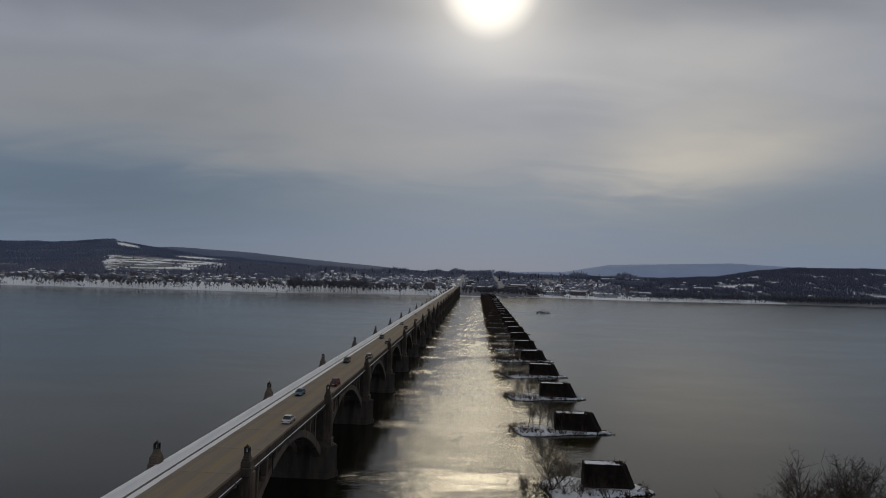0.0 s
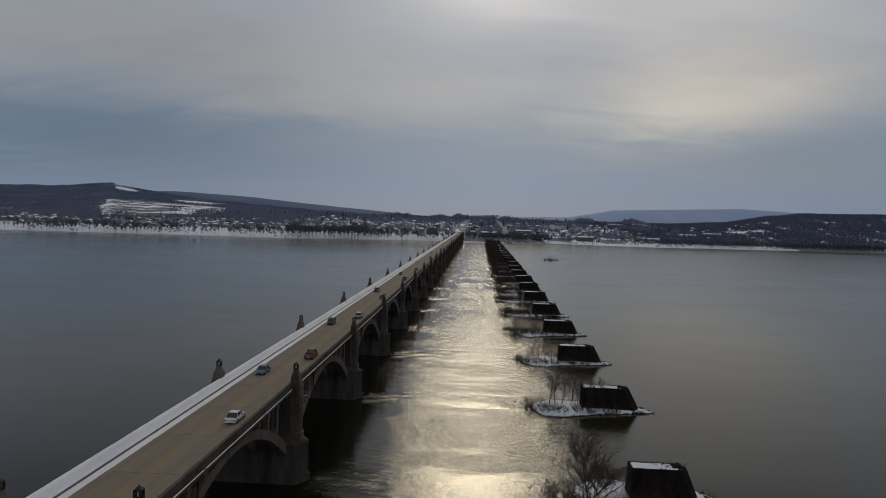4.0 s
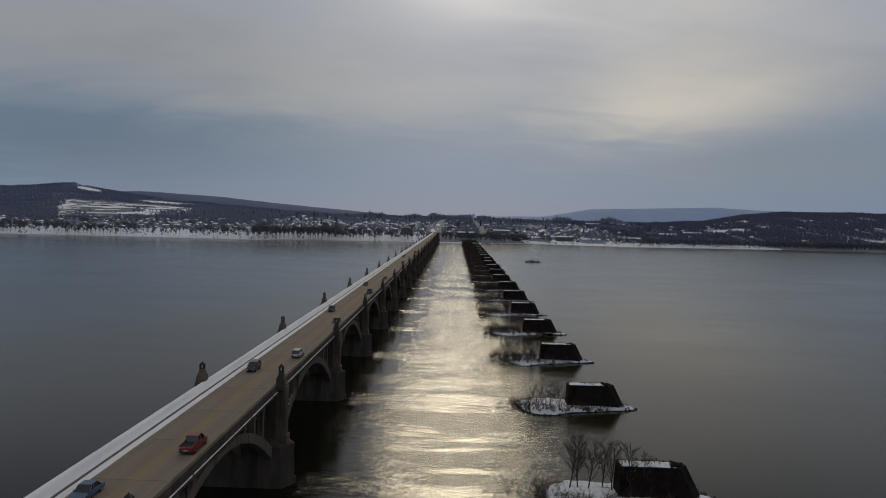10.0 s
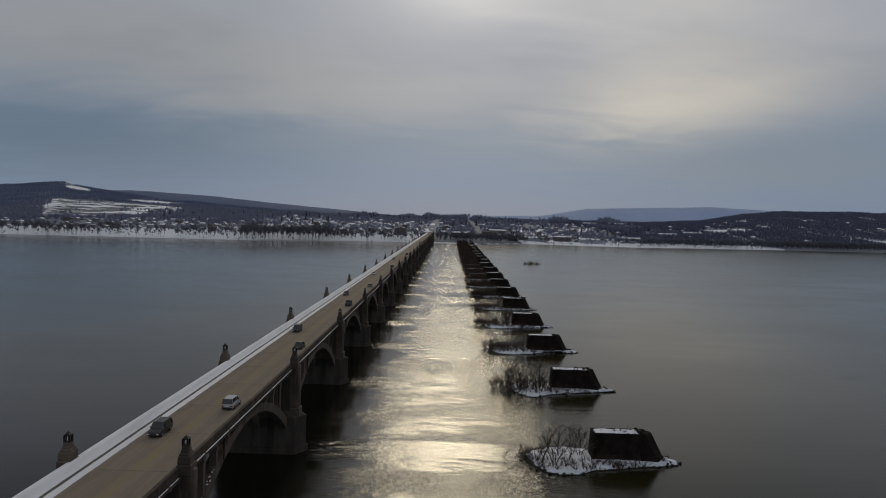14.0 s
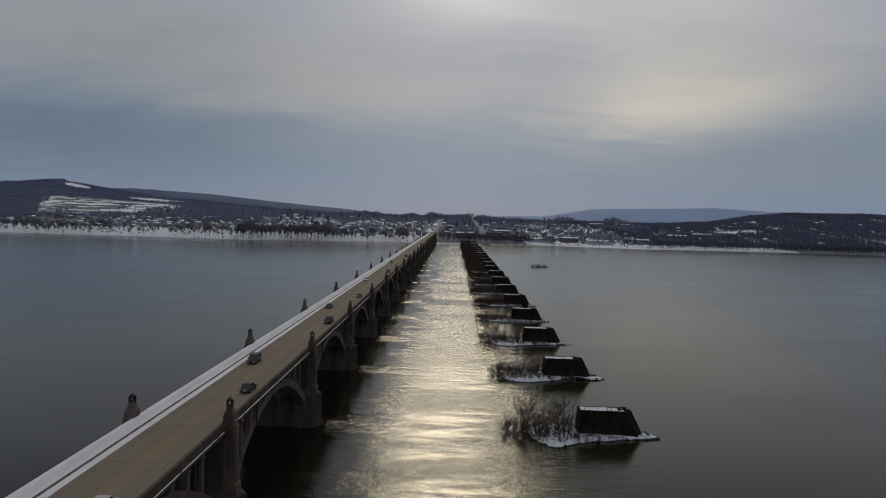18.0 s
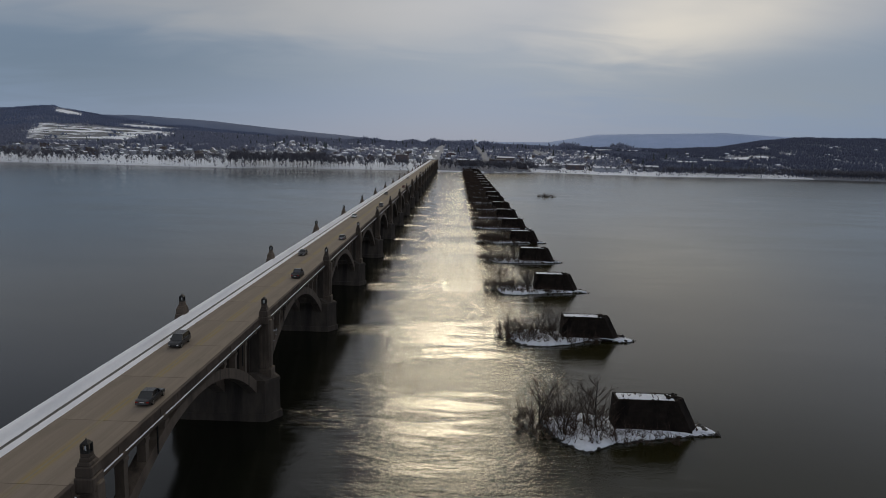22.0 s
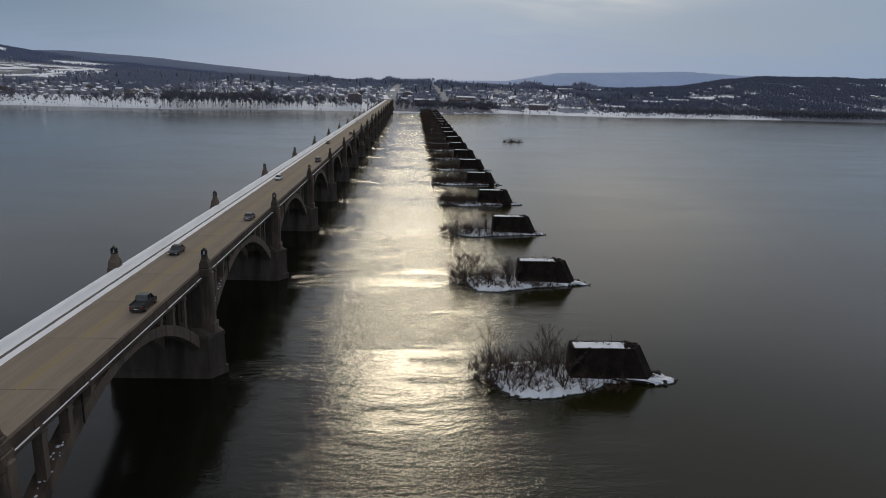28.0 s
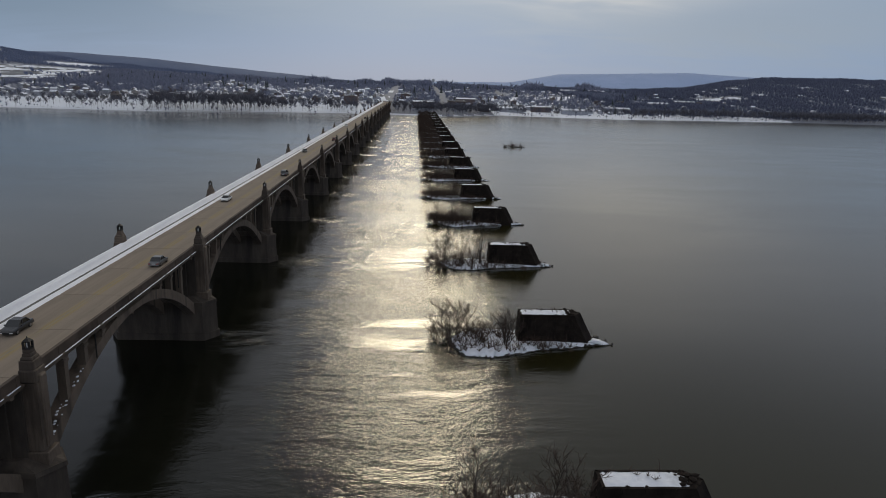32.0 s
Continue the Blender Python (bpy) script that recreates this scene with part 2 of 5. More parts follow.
    # the eastern half is yellower: silt, with reflected warm sky put into the colour
    silt = n.mix(n.step(x, 10.0, 90.0), silt, n.mix(n.step(slick, 0.35, 0.65), (0.0180, 0.0158, 0.0042), (0.0210, 0.0184, 0.0052)))
    n.link(silt, shader.inputs["Base Color"])
    shader.inputs["IOR"].default_value = 1.333
    # the open reaches are dulled by fine ripples too small to see
    still = n.math("ADD", n.step(x, 50.0, 92.0), n.step(x, -45.0, -8.0, 1.0, 0.0))
    dull = n.math("ADD", n.step(broad, 0.3, 0.7, 0.130, 0.170), n.math("MULTIPLY", broken, 0.02))
    fast = n.math("ADD", n.math("MULTIPLY", broken, 0.045), 0.108)
    gloss = n.math("ADD", n.math("MULTIPLY", dull, still), n.math("MULTIPLY", fast, n.math("SUBTRACT", 1.0, still)))
    n.link(gloss, shader.inputs["Roughness"])
    n.link(relief.outputs[0], shader.inputs["Normal"])
    out = n.tree.nodes.new("ShaderNodeOutputMaterial")
    n.link(shader.outputs[0], out.inputs[0])
    return m


def make_road():
    """Salt-stained concrete: long tyre streaks, and yellow line paint smeared thin along the middle."""
    m = bpy.data.materials.new("salted_concrete_road")
    m.use_nodes = True
    n = Nodes(m.node_tree)
    where = n.tree.nodes.new("ShaderNodeTexCoord").outputs["Object"]
    tyre = n.noise(n.scaled(where, (1.0, 0.03, 1.0)), 1.1, 4.0, 0.6)
    blot = n.noise(n.scaled(where, (1.0, 0.3, 1.0), (3, 8, 0)), 0.35, 5.0, 0.65)
    grain = n.noise(where, 9.0, 3.0, 0.6)
    colour = n.mix(n.step(tyre, 0.36, 0.66), (0.203, 0.164, 0.128), (0.243, 0.199, 0.157))
    colour = n.mix(n.step(blot, 0.5, 0.72, 0.0, 0.6), colour, (0.158, 0.132, 0.103))
    colour = n.mix(n.step(grain, 0.4, 0.8, 0.0, 0.35), colour, (0.295, 0.252, 0.198))
    split = n.tree.nodes.new("ShaderNodeSeparateXYZ")
    n.link(where, split.inputs[0])
    off = n.math("ABSOLUTE", n.math("SUBTRACT", split.outputs[0], 0.9))
    smear = n.math("MULTIPLY", n.step(off, 0.10, 1.0, 0.75, 0.0), n.step(blot, 0.35, 0.6))
    colour = n.mix(smear, colour, (0.28, 0.210, 0.085))
    # the wet, dirty gutter along the eastern parapet
    wet = n.step(n.math("ADD", split.outputs[0], n.math("MULTIPLY", n.math("SUBTRACT", blot, 0.5), 1.2)), 5.0, 5.9, 0.0, 0.8)
    colour = n.mix(wet, colour, (0.066, 0.050, 0.038))
    shader = n.tree.nodes.new("ShaderNodeBsdfPrincipled")
    n.link(colour, shader.inputs["Base Color"])
    shader.inputs["Roughness"].default_value = 0.9
    shader.inputs["Specular IOR Level"].default_value = 0.25
    relief = n.tree.nodes.new("ShaderNodeBump")
    relief.inputs["Strength"].default_value = 0.15
    relief.inputs["Distance"].default_value = 0.05
    n.link(grain, relief.inputs["Height"])
    n.link(relief.outputs[0], shader.inputs["Normal"])
    out = n.tree.nodes.new("ShaderNodeOutputMaterial")
    n.link(shader.outputs[0], out.inputs[0])
    return m


M = {}
M["water"] = make_water()
M["concrete"] = surface("weathered_concrete", (0.076, 0.056, 0.042), (0.146, 0.112, 0.084), 1.6, 0.88, 0.4, (0.026, 0.018, 0.013), stretch=(1, 1, 0.35), random_object=0.08)
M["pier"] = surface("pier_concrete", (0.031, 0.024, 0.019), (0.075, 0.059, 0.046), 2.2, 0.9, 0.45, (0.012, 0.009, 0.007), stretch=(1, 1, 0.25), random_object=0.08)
M["road"] = make_road()
M["parapet"] = surface("stained_parapet_concrete", (0.050, 0.035, 0.025), (0.100, 0.072, 0.052), 1.1, 0.88, 0.4, (0.024, 0.016, 0.011), stretch=(1, 0.4, 0.5), random_object=0.08)
M["paint"] = surface("worn_yellow_paint", (0.185, 0.157, 0.120), (0.240, 0.197, 0.116), 1.5, 0.85, 0.1)
M["kerb"] = surface("wet_path", (0.055, 0.052, 0.050), (0.110, 0.104, 0.098), 0.8, 0.75, 0.2)
M["snow"] = surface("old_snow", (0.66, 0.69, 0.76), (0.82, 0.84, 0.88), 1.2, 0.75, 0.5, (0.58, 0.60, 0.64))
M["bank_snow"] = surface("ploughed_snow", (0.74, 0.75, 0.79), (0.86, 0.86, 0.88), 2.5, 0.75, 0.15, stretch=(1, 0.3, 1))
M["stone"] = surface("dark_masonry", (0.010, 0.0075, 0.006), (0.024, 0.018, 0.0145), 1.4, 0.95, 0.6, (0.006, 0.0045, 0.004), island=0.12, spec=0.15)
M["rock"] = surface("wet_rock", (0.010, 0.009, 0.008), (0.036, 0.032, 0.028), 0.6, 0.7, 0.6, island=0.3)
M["bark"] = surface("grey_brown_bark", (0.018, 0.015, 0.013), (0.052, 0.043, 0.037), 0.3, 0.9, 0.5, stretch=(1, 1, 0.25))
M["twig"] = surface("brown_twigs", (0.027, 0.017, 0.012), (0.066, 0.043, 0.031), 0.4, 0.9, 0.2)
M["reed"] = surface("russet_shrub_stems", (0.033, 0.019, 0.013), (0.082, 0.049, 0.033), 0.5, 0.9, 0.2, island=0.25)
# distance haze lightens and blues the base colour of the town trees
M["woods"] = surface("hazed_bare_woods", (0.130, 0.150, 0.225), (0.190, 0.207, 0.290), 9.0, 0.95, 0.0, island=0.3)
# distance haze put into the hill woods' colour, bluer than bare wood
M["woods_hill"] = surface("hazed_hill_woods", (0.100, 0.130, 0.225), (0.160, 0.195, 0.310), 90.0, 0.95, 0.0, island=0.15)
# riverside trees: some haze blue mixed into their own dark tone
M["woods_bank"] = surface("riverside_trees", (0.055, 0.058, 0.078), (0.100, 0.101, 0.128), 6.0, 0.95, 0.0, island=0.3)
# ridge and crest woods carry blue distance haze in their base colour
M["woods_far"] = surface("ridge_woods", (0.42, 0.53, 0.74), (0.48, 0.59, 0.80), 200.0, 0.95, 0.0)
M["woods_ridge"] = surface("hazed_crest_woods", (0.110, 0.150, 0.255), (0.150, 0.190, 0.310), 150.0, 0.95, 0.0)
# slope woods: a dark tone with haze blue mixed in
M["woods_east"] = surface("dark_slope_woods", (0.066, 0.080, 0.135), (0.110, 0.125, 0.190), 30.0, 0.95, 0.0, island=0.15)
M["pine"] = surface("conifer_needles", (0.035, 0.045, 0.052), (0.062, 0.076, 0.080), 3.0, 0.9, 0.0, island=0.3)
M["iron"] = surface("black_iron", (0.012, 0.012, 0.012), (0.035, 0.033, 0.031), 0.3, 0.55, 0.2, metal=0.6)
M["rubber"] = surface("tyre_rubber", (0.012, 0.012, 0.012), (0.028, 0.028, 0.027), 0.2, 0.8, 0.2)
M["rim"] = surface("alloy", (0.30, 0.30, 0.31), (0.48, 0.48, 0.49), 0.2, 0.35, 0.05, metal=0.9)
M["glass"] = surface("tinted_glass", (0.008, 0.010, 0.012), (0.016, 0.018, 0.020), 0.6, 0.12, 0.0, spec=0.7)
M["red_lamp"] = surface("red_lens", (0.22, 0.012, 0.010), (0.36, 0.02, 0.016), 0.2, 0.25, 0.0)
M["clear_lamp"] = surface("clear_lens", (0.55, 0.55, 0.54), (0.75, 0.75, 0.73), 0.2, 0.2, 0.0)
M["globe"] = surface("milk_glass", (0.55, 0.56, 0.58), (0.70, 0.70, 0.70), 0.3, 0.3, 0.0)
M["brick"] = surface("old_brick", (0.085, 0.068, 0.070), (0.150, 0.115, 0.112), 2.0, 0.9, 0.2, random_object=0.35)
M["siding"] = surface("pale_siding", (0.22, 0.23, 0.26), (0.42, 0.43, 0.47), 3.0, 0.85, 0.1, random_object=0.35)
M["siding_tan"] = surface("tan_siding", (0.17, 0.16, 0.155), (0.28, 0.265, 0.255), 3.0, 0.85, 0.1, random_object=0.3)
M["roof_snow"] = surface("snowy_roof", (0.78, 0.80, 0.85), (0.90, 0.91, 0.94), 3.0, 0.8, 0.2, (0.66, 0.67, 0.72), random_object=0.12)
M["roof_dark"] = surface("dark_roof", (0.05, 0.047, 0.045), (0.11, 0.10, 0.095), 2.0, 0.9, 0.2, random_object=0.3)
M["pane"] = surface("window_pane", (0.02, 0.022, 0.026), (0.05, 0.055, 0.06), 1.0, 0.2, 0.0)
M["street"] = surface("slushy_street", (0.17, 0.175, 0.19), (0.30, 0.31, 0.335), 5.0, 0.9, 0.1)
M["steel"] = surface("pale_steel", (0.35, 0.37, 0.39), (0.50, 0.52, 0.54), 1.5, 0.5, 0.1, metal=0.3)


def make_ground(name, first, last, low=(0.045, 0.038, 0.032), high=(0.120, 0.100, 0.082)):
    """Snow with bare soil and brush showing through; first, last: how much of it shows."""
    m = bpy.data.materials.new(name)
    m.use_nodes = True
    n = Nodes(m.node_tree)
    where = n.tree.nodes.new("ShaderNodeTexCoord").outputs["Object"]
    coarse = n.noise(where, 0.02, 5.0, 0.6)
    fine = n.noise(where, 0.25, 4.0, 0.6)
    grain = n.noise(where, 2.0, 3.0, 0.6)
    snow = n.mix(n.step(grain, 0.3, 0.7), (0.78, 0.82, 0.89), (0.90, 0.92, 0.96))
    soil = n.mix(fine, low, high)
    bare = n.step(n.math("ADD", n.math("MULTIPLY", coarse, 0.5), n.math("MULTIPLY", fine, 0.5)), first, last)
    slope = n.tree.nodes.new("ShaderNodeSeparateXYZ")
    n.link(n.tree.nodes.new("ShaderNodeNewGeometry").outputs["True Normal"], slope.inputs[0])
    steep = n.step(slope.outputs[2], 0.950, 0.986, 1.0, 0.0)
    colour = n.mix(n.math("MAXIMUM", n.math("MULTIPLY", bare, 0.85), steep), snow, soil)
    shader = n.tree.nodes.new("ShaderNodeBsdfPrincipled")
    n.link(colour, shader.inputs["Base Color"])
    shader.inputs["Roughness"].default_value = 0.85
    relief = n.tree.nodes.new("ShaderNodeBump")
    relief.inputs["Strength"].default_value = 0.4
    relief.inputs["Distance"].default_value = 0.3
    n.link(fine, relief.inputs["Height"])
    n.link(relief.outputs[0], shader.inputs["Normal"])
    out = n.tree.nodes.new("ShaderNodeOutputMaterial")
    n.link(shader.outputs[0], out.inputs[0])
    return m


M["ground"] = make_ground("snowy_ground", 0.56, 0.66)
# bluish soil tones: distance haze put into the colour between the trees
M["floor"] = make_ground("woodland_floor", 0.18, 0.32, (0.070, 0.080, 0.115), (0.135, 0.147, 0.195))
M["terrace"] = make_ground("terrace_scrub", 0.30, 0.44, (0.018, 0.021, 0.027), (0.056, 0.058, 0.066))
# haze blue is put into the ridge and crest floors too
M["ridge_floor"] = surface("hazed_ridge_floor", (0.30, 0.39, 0.58), (0.36, 0.45, 0.65), 200.0, 0.95, 0.0)
M["crest_floor"] = surface("hazed_crest_floor", (0.090, 0.122, 0.205), (0.118, 0.155, 0.250), 200.0, 0.95, 0.0)


# ---- mesh helpers ----
def mesh_of(name, bm, material, smooth=False):
    me = bpy.data.meshes.new(name)
    bm.normal_update()
    bm.to_mesh(me)
    bm.free()
    me.materials.append(material)
    if smooth:
        me.polygons.foreach_set("use_smooth", [True] * len(me.polygons))
    return me


def raw_mesh(name, verts, faces, material):
    me = bpy.data.meshes.new(name)
    me.from_pydata(verts, [], faces)
    me.update()
    me.materials.append(material)
    return me


def put(name, me, parent=None, at=(0, 0, 0), turn=0.0, label=""):
    ob = new(name, me)
    ob.location = at
    ob.rotation_euler = (0, 0, turn)
    ob.parent = parent
    return tagged(ob, label)


def part(name, bm, material, parent, label="", at=(0, 0, 0), smooth=False):
    return put(name, mesh_of(name, bm, material, smooth), parent, at, 0.0, label)


def thing(name, label, category, at=(0, 0, 0), turn=0.0, group="", kind=""):
    ob = new(name)
    ob.location = at
    ob.rotation_euler = (0, 0, turn)
    return tagged(ob, label, category, group, kind)


def box(bm, x0, x1, y0, y1, z0, z1, top=0.0, bevel=0.0):
    """A block; top: by how much each upper edge leans in."""
    v = [bm.verts.new(p) for p in ((x0, y0, z0), (x1, y0, z0), (x1, y1, z0), (x0, y1, z0),
                                   (x0 + top, y0 + top, z1), (x1 - top, y0 + top, z1), (x1 - top, y1 - top, z1), (x0 + top, y1 - top, z1))]
    made = [bm.faces.new([v[i] for i in f]) for f in ((3, 2, 1, 0), (4, 5, 6, 7), (0, 1, 5, 4), (1, 2, 6, 5), (2, 3, 7, 6), (3, 0, 4, 7))]
    if bevel:
        edges = list({e for f in made for e in f.edges})
        bmesh.ops.bevel(bm, geom=edges, offset=bevel, segments=1, affect="EDGES")
    return bm


def prism(bm, outline, z0, z1, shrink=0.0):
    """An upright prism over a counter-clockwise outline; shrink: how far the top closes towards the middle, 0 to 1."""
    cx = sum(p[0] for p in outline) / len(outline)
    cy = sum(p[1] for p in outline) / len(outline)
    low = [bm.verts.new((x, y, z0)) for x, y in outline]
    top = [bm.verts.new((cx + (x - cx) * (1 - shrink), cy + (y - cy) * (1 - shrink), z1)) for x, y in outline]
    bm.faces.new(low[::-1])
    bm.faces.new(top)
    for i in range(len(outline)):
        j = (i + 1) % len(outline)
        bm.faces.new((low[i], low[j], top[j], top[i]))
    return bm


def profile_x(bm, outline, x0, x1):
    """Extrudes a closed outline in the y-z plane from x0 to x1."""
    a = [bm.verts.new((x0, y, z)) for y, z in outline]
    b = [bm.verts.new((x1, y, z)) for y, z in outline]
    bm.faces.new(a)
    bm.faces.new(b[::-1])
    for i in range(len(outline)):
        j = (i + 1) % len(outline)
        bm.faces.new((a[j], a[i], b[i], b[j]))
    bmesh.ops.recalc_face_normals(bm, faces=bm.faces[:])
    return bm


def strip_y(bm, section, ys, wobble=0.0, seed=1):
    """A sheet or bar that runs along y: section is a row of (x, z), repeated at each y with a little unevenness."""
    rnd = random.Random(seed)
    rows = []
    for y in ys:
        rows.append([bm.verts.new((x + rnd.uniform(-1, 1) * wobble, y, z + rnd.uniform(-0.4, 0.4) * wobble)) for x, z in section])
    for a, b in zip(rows, rows[1:]):
        for i in range(len(section) - 1):
            bm.faces.new((a[i], a[i + 1], b[i + 1], b[i]))
    return bm


def lathe(bm, rings, sides=10, cx=0.0, cy=0.0):
    rows = []
    for r, z in rings:
        rows.append([bm.verts.new((cx + r * math.cos(2 * math.pi * k / sides), cy + r * math.sin(2 * math.pi * k / sides), z)) for k in range(sides)])
    for a, b in zip(rows, rows[1:]):
        for k in range(sides):
            j = (k + 1) % sides
            bm.faces.new((a[k], a[j], b[j], b[k]))
    bm.faces.new(rows[0][::-1])
    bm.faces.new(rows[-1])
    return bm


# ---- ground and river ----
def vnoise(x, y, seed=0):
    """Smooth value noise for arrays, 0 to 1."""
    xi, yi = np.floor(x), np.floor(y)
    fx, fy = x - xi, y - yi
    fx, fy = fx * fx * (3 - 2 * fx), fy * fy * (3 - 2 * fy)

    def corner(a, b):
        v = np.sin(a * 127.1 + b * 311.7 + seed * 74.7) * 43758.5453
        return v - np.floor(v)

    low = corner(xi, yi) * (1 - fx) + corner(xi + 1, yi) * fx
    top = corner(xi, yi + 1) * (1 - fx) + corner(xi + 1, yi + 1) * fx
    return low * (1 - fy) + top * fy


def fbm(x, y, seed=0):
    return 0.55 * vnoise(x, y, seed) + 0.3 * vnoise(2.1 * x, 2.1 * y, seed + 1) + 0.15 * vnoise(4.3 * x, 4.3 * y, seed + 2)


SHORE_X = [-5000, -1500, -800, -535, -300, -200, -80, 100, 210, 400, 520, 735, 950, 1500, 5000]
SHORE_Y = [900, 1080, 1185, 1222, 1238, 1300, 1340, 1335, 1420, 1400, 1435, 1485, 1490, 1510, 1650]


def shore(x):
    return np.interp(x, SHORE_X, SHORE_Y) + 10 * (vnoise(x / 60.0, x * 0 + 3.3, 5) - 0.5)


def near_shore(x):
    return np.interp(x, [-5000, 20, 62, 78, 400, 5000], [-160, -110, -60, 66, 40, 0])


def clearing(x, y):
    """True in the snow fields between the woods of the hills."""
    left = (x < -350) & (x > -0.55 * y) & (y > 2500) & (y < 3500) & (fbm(x / 260.0, y / 330.0, 33) < 0.36)
    right = (x > 420) & (y > 1640) & (y < 2950) & (fbm(x / 120.0, y / 330.0, 55) < np.where(x / y < 0.44, 0.37, 0.30))
    top = ((x - 38) / np.maximum(y, 1.0) + 0.543) ** 2 / 0.0004 + ((y - 2980) / 130.0) ** 2 < 1
    fields = ((-1130, 2790, 120, 200), (-690, 2570, 75, 170), (1120, 2230, 45, 36), (1045, 2330, 36, 40))
    for fx, fy, rx, ry in fields:
        top = top | (((x - fx) / rx) ** 2 + ((y - fy) / ry) ** 2 < 0.5 + fbm(x / 60.0, y / 90.0, 47))
    return left | right | top


def quarry(x, y):
    """1 inside the open terraced hillside."""
    a = (x - 38) / np.maximum(y, 1.0) + 0.05 * (fbm(x / 120.0, y / 90.0, 17) - 0.5)
    y = y + 160 * (fbm(x / 150.0, y / 200.0, 18) - 0.5)
    side = np.clip((a + 0.585) / 0.03, 0, 1) * np.clip((-0.385 - a) / 0.03, 0, 1)
    low_edge = 1470 + 600 * np.clip((a + 0.462) / 0.035, 0, 1)
    return side * np.clip((y - low_edge) / 40, 0, 1) * np.clip((2420 - y + 500 * (a + 0.48)) / 60, 0, 1)


def bench_of(x, y, z):
    """Count of the terrace that a point of the open hillside lies on."""
    return (z + 9.0 * (fbm(x / 110.0, y / 90.0, 9) - 0.5)) / 8.5


def height(x, y):
    a = (x - 38) / np.maximum(y, 600.0)
    d = y - shore(x)
    left = np.interp(a, [-1.2, -0.66, -0.60, -0.565, -0.54, -0.49, -0.44, -0.397, -0.31, -0.215, -0.1], [0.70, 0.78, 0.88, 0.96, 0.85, 0.64, 0.48, 0.37, 0.22, 0.06, 0.0])
    right = np.interp(a, [0.28, 0.36, 0.42, 0.48, 1.2], [0, 0.25, 0.7, 1.0, 1.0])
    high = np.interp(d, [-14, -2, 4, 12, 40, 100, 200, 420, 900, 1300], [-3.0, -0.6, 0.7, 2.4, 6.5, 15.5, 22.0, 30.0, 40.0, 42.0])
    low = np.interp(d, [-14, -2, 4, 12, 60, 150, 420, 900, 1300], [-3.0, -0.6, 0.7, 2.0, 3.5, 9.0, 24.0, 40.0, 42.0])
    flat = np.interp(x, [60, 230], [0, 1])
    base = high * (1 - flat) + low * flat
    base = np.where(d > 0, base * (1 - 0.5 * left * np.clip((d - 250) / 400, 0, 1)), base)
    hill = np.interp(y, [1500, 1750, 2350, 3200, 3800, 5000], [0, 0, 54, 146, 110, 60]) * left
    east = np.interp(y, [1550, 1900, 2700, 3400, 4200], [0, 18, 64, 44, 20]) * right
    ridge = np.interp(a, [-1, -0.6, -0.467, -0.34, -0.215, -0.07, 0.13, 0.2, 0.3, 0.38, 0.47, 0.6, 1],
                      [150, 158, 172, 143, 96, 50, 74, 132, 148, 164, 150, 134, 124]) * np.exp(-((y - 4550) / 420.0) ** 2)
    z = np.maximum(base + hill + east, np.where(d > 0, ridge, -9))
    z = z + np.where(d > 60, 6.0 * (fbm(x / 240.0, y / 240.0, 7) - 0.5) * np.clip((d - 60) / 300, 0, 1), 0)
    q = quarry(x, y)
    bench = bench_of(x, y, z)
    share = bench - np.floor(bench)
    stepped = (np.floor(bench) + np.where(share < 0.8, share * 0.65, 0.52 + (share - 0.8) * 2.4)) * 8.5
    z = z * (1 - q) + stepped * q
    bank = np.interp(near_shore(x) - y, [-12, -2, 3, 12, 200, 900], [-3.0, -0.5, 0.8, 2.0, 4.0, 14.0])
    return np.where(y < 400, bank, z)


